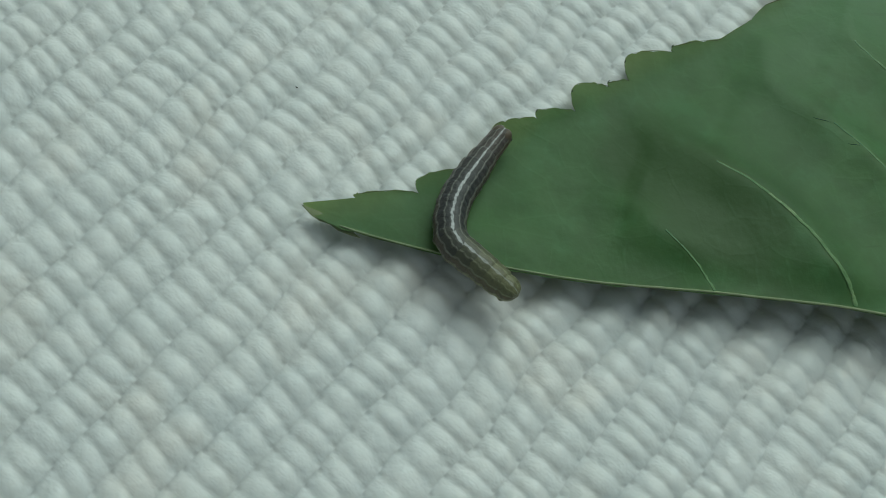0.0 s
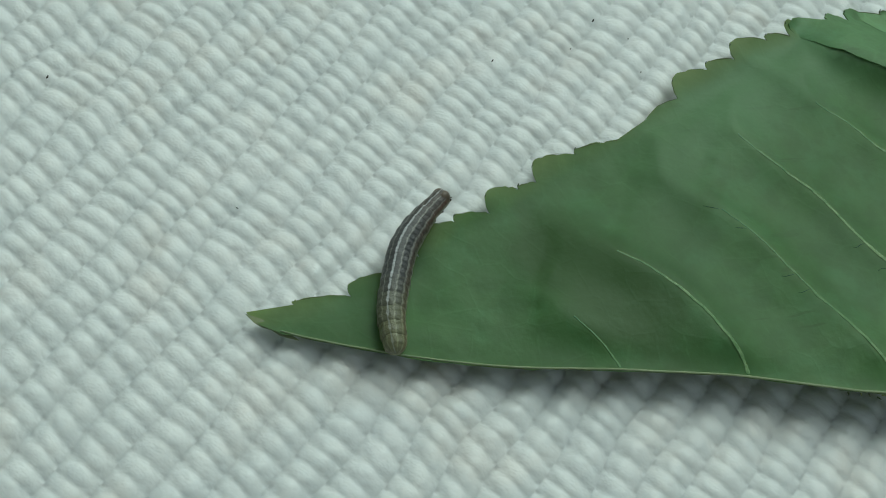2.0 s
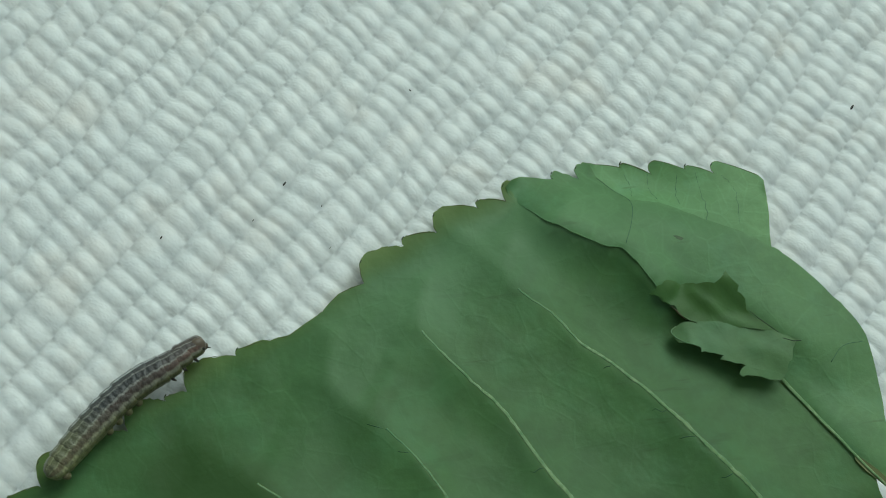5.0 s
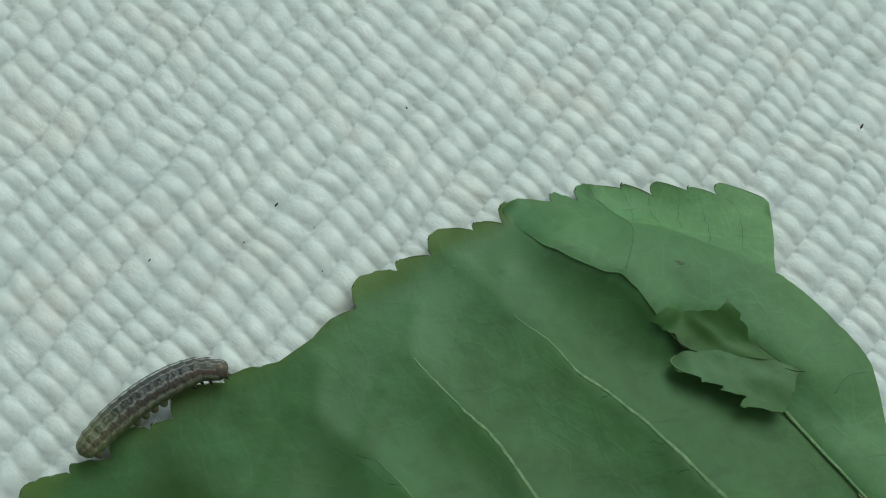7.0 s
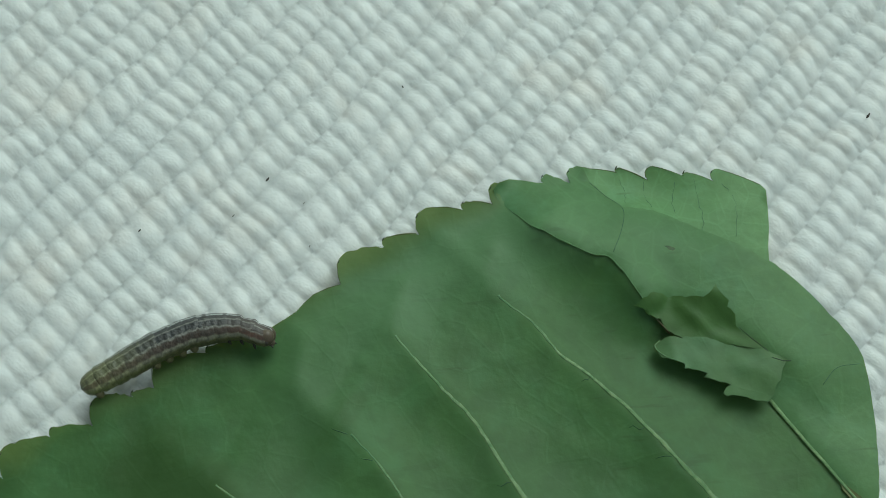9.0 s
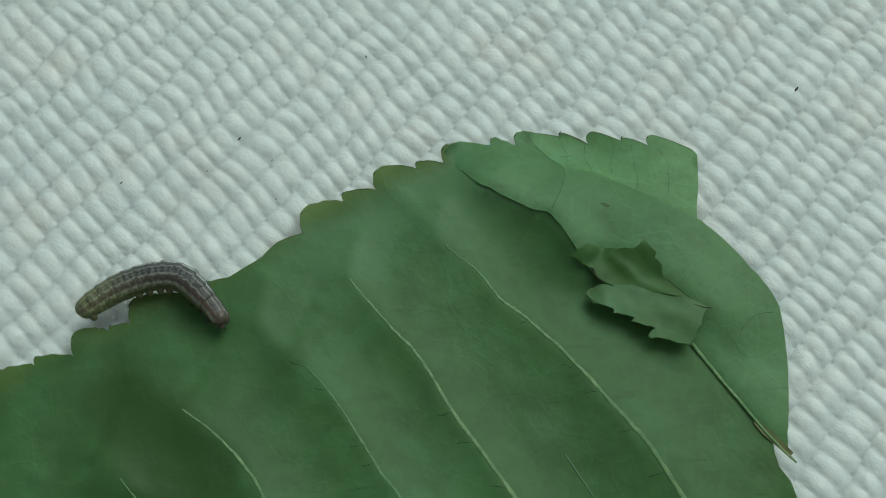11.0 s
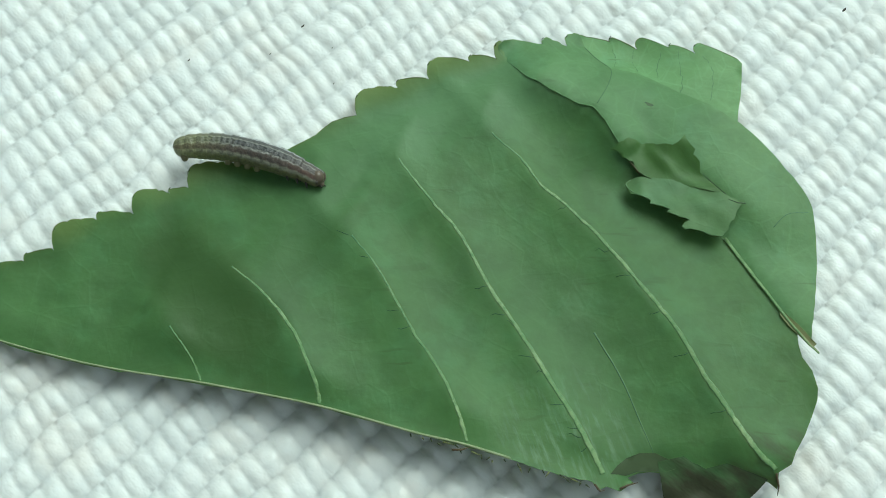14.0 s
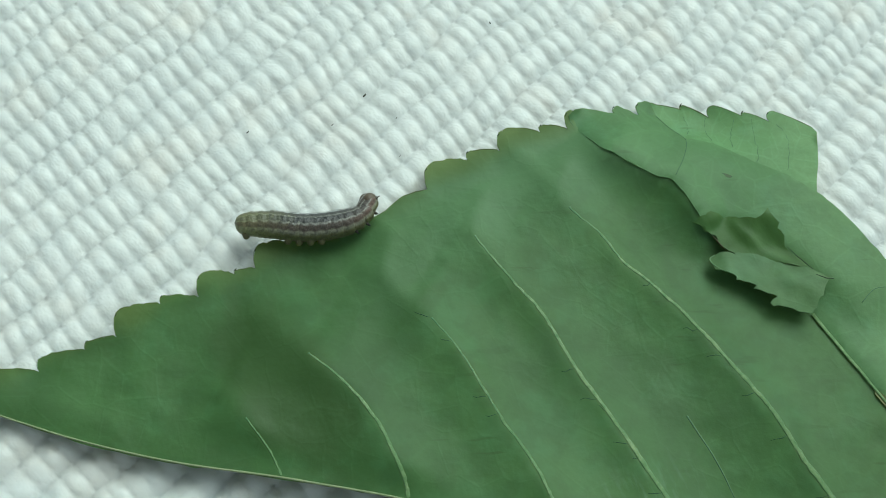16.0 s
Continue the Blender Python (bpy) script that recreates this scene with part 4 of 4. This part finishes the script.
bend(1.5, 8, (-3.06, -1.47, 0.28), (-3.28, -1.76, 0.28), (-3.43, -2.10, 0.29), (-3.51, -2.39, 0.29), (-3.54, -2.61, 0.29), (-3.55, -2.81, 0.30))
bend(2.0, 20, (-2.78, -1.20, 0.28), (-3.05, -1.44, 0.28), (-3.28, -1.72, 0.28), (-3.42, -2.04, 0.28), (-3.53, -2.38, 0.29), (-3.56, -2.72, 0.30))
bend(2.5, 35, (-2.69, -1.18, 0.28), (-2.98, -1.35, 0.28), (-3.19, -1.59, 0.28), (-3.32, -1.87, 0.28), (-3.48, -2.13, 0.29), (-3.62, -2.33, 0.29))
bend(3.0, 45, (-2.51, -1.18, 0.28), (-2.76, -1.27, 0.28), (-2.99, -1.46, 0.28), (-3.19, -1.71, 0.28), (-3.39, -2.01, 0.28), (-3.55, -2.27, 0.29))
bend(3.5, 48, (-2.19, -0.96, 0.29), (-2.45, -1.07, 0.28), (-2.72, -1.28, 0.28), (-2.95, -1.46, 0.28), (-3.19, -1.73, 0.28), (-3.44, -2.06, 0.28))
bend(4.0, 50, (-2.14, -0.93, 0.29), (-2.43, -1.01, 0.28), (-2.68, -1.19, 0.28), (-2.88, -1.40, 0.28), (-3.07, -1.63, 0.28), (-3.26, -1.89, 0.28))
bend(4.5, 50, (-1.80, -0.77, 0.29), (-2.09, -0.91, 0.29), (-2.38, -1.06, 0.28), (-2.64, -1.25, 0.28), (-2.91, -1.50, 0.28), (-3.19, -1.79, 0.28))
bend(7.0, 45, (-1.27, -0.73, 0.29), (-1.51, -0.69, 0.29), (-1.77, -0.76, 0.29), (-2.03, -0.88, 0.29), (-2.29, -1.05, 0.28), (-2.52, -1.25, 0.28))
bend(7.5, 45, (-1.13, -0.66, 0.29), (-1.37, -0.63, 0.29), (-1.64, -0.70, 0.29), (-1.91, -0.81, 0.29), (-2.21, -1.05, 0.28), (-2.48, -1.24, 0.28))
bend(8.0, 48, (-0.84, -0.58, 0.29), (-1.11, -0.60, 0.29), (-1.45, -0.67, 0.29), (-1.78, -0.79, 0.29), (-2.13, -1.02, 0.29), (-2.53, -1.23, 0.28))
bend(8.5, 48, (-0.68, -0.62, 0.29), (-0.98, -0.58, 0.29), (-1.34, -0.62, 0.29), (-1.67, -0.74, 0.29), (-2.03, -0.94, 0.29), (-2.37, -1.11, 0.28))
bend(11.0, 50, (-0.83, -1.20, 0.30), (-0.99, -0.95, 0.29), (-1.24, -0.69, 0.29), (-1.54, -0.66, 0.29), (-1.88, -0.76, 0.29), (-2.18, -0.94, 0.29))
bend(11.5, 50, (-0.62, -1.15, 0.30), (-0.90, -0.93, 0.29), (-1.17, -0.70, 0.29), (-1.51, -0.64, 0.29), (-1.90, -0.74, 0.29), (-2.23, -0.94, 0.29))
bend(12.0, 50, (-0.63, -1.20, 0.30), (-0.87, -0.95, 0.29), (-1.15, -0.74, 0.29), (-1.46, -0.66, 0.29), (-1.86, -0.76, 0.29), (-2.20, -0.95, 0.29))
bend(12.5, 50, (-0.58, -1.17, 0.30), (-0.85, -0.96, 0.29), (-1.16, -0.73, 0.29), (-1.47, -0.57, 0.29), (-1.72, -0.54, 0.29), (-1.92, -0.66, 0.29))
bend(13.0, 50, (-0.58, -1.22, 0.30), (-0.79, -0.98, 0.30), (-1.01, -0.69, 0.29), (-1.27, -0.65, 0.29), (-1.56, -0.64, 0.29), (-1.86, -0.66, 0.29))
bend(13.5, 50, (-0.44, -1.41, 0.31), (-0.69, -1.16, 0.30), (-0.96, -0.83, 0.29), (-1.23, -0.70, 0.29), (-1.52, -0.67, 0.29), (-1.84, -0.66, 0.29))
bend(14.0, 50, (-0.36, -1.09, 0.30), (-0.65, -0.93, 0.30), (-0.98, -0.79, 0.29), (-1.31, -0.70, 0.29), (-1.60, -0.67, 0.29), (-1.83, -0.68, 0.29))
bend(14.5, 50, (-0.11, -0.73, 0.30), (-0.47, -0.72, 0.30), (-0.82, -0.70, 0.29), (-1.17, -0.68, 0.29), (-1.52, -0.65, 0.29), (-1.86, -0.64, 0.29))
bend(15.0, 50, (-0.16, -0.44, 0.30), (-0.51, -0.55, 0.30), (-0.86, -0.65, 0.29), (-1.21, -0.68, 0.29), (-1.57, -0.66, 0.29), (-1.87, -0.66, 0.29))
bend(15.5, 50, (-0.32, -0.37, 0.30), (-0.66, -0.54, 0.29), (-0.98, -0.67, 0.29), (-1.29, -0.67, 0.29), (-1.58, -0.67, 0.29), (-1.86, -0.66, 0.29))
bend(16.0, 50, (-0.60, -0.40, 0.29), (-0.72, -0.60, 0.29), (-0.98, -0.69, 0.29), (-1.29, -0.71, 0.29), (-1.60, -0.67, 0.29), (-1.87, -0.66, 0.29))


def motions():
    times = sorted(BODY)
    middle = {t: sum(BODY[t][1], Vector()) / len(BODY[t][1]) for t in times}
    walk(CATERPILLAR, [(t, pose(*(middle[t] * CM))) for t in times])
    rows = [[] for _ in RINGS]
    for t in times:
        lean, line = BODY[t]
        curve = spline([tuple(p) for p in line], 12)
        run = [0.0]
        for a, b in zip(curve, curve[1:]):
            run.append(run[-1] + (b - a).length)
        total = run[-1]

        def at(s):
            s = min(max(s, 0.0), total)
            k = max(i for i in range(len(run) - 1) if run[i] <= s)
            f = (s - run[k]) / max(1e-9, run[k + 1] - run[k])
            return curve[k].lerp(curve[k + 1], f)
        for i in range(len(RINGS)):
            s = 0.05 if i == 0 else 0.14 + (total - 0.14 - 0.05) * (i - 1) / (N_SEG - 1)
            p = at(s)
            ahead = (at(s - 0.09) - at(s + 0.09)).normalized()
            side = Vector((-ahead.y, ahead.x, 0)).normalized()
            back = Vector((0, 0, 1)) * math.cos(radians(lean)) + side * math.sin(radians(lean))
            back = (back - ahead * back.dot(ahead)).normalized()
            m = Matrix((ahead, back.cross(ahead), back)).transposed().to_4x4()
            rows[i].append((t, Matrix.Translation((p - middle[t]) * CM) @ m))
    for ring, r in zip(RINGS, rows):
        walk(ring, r)


leaf()
specks()
CATERPILLAR, RINGS = caterpillar()
cloth()
motions()
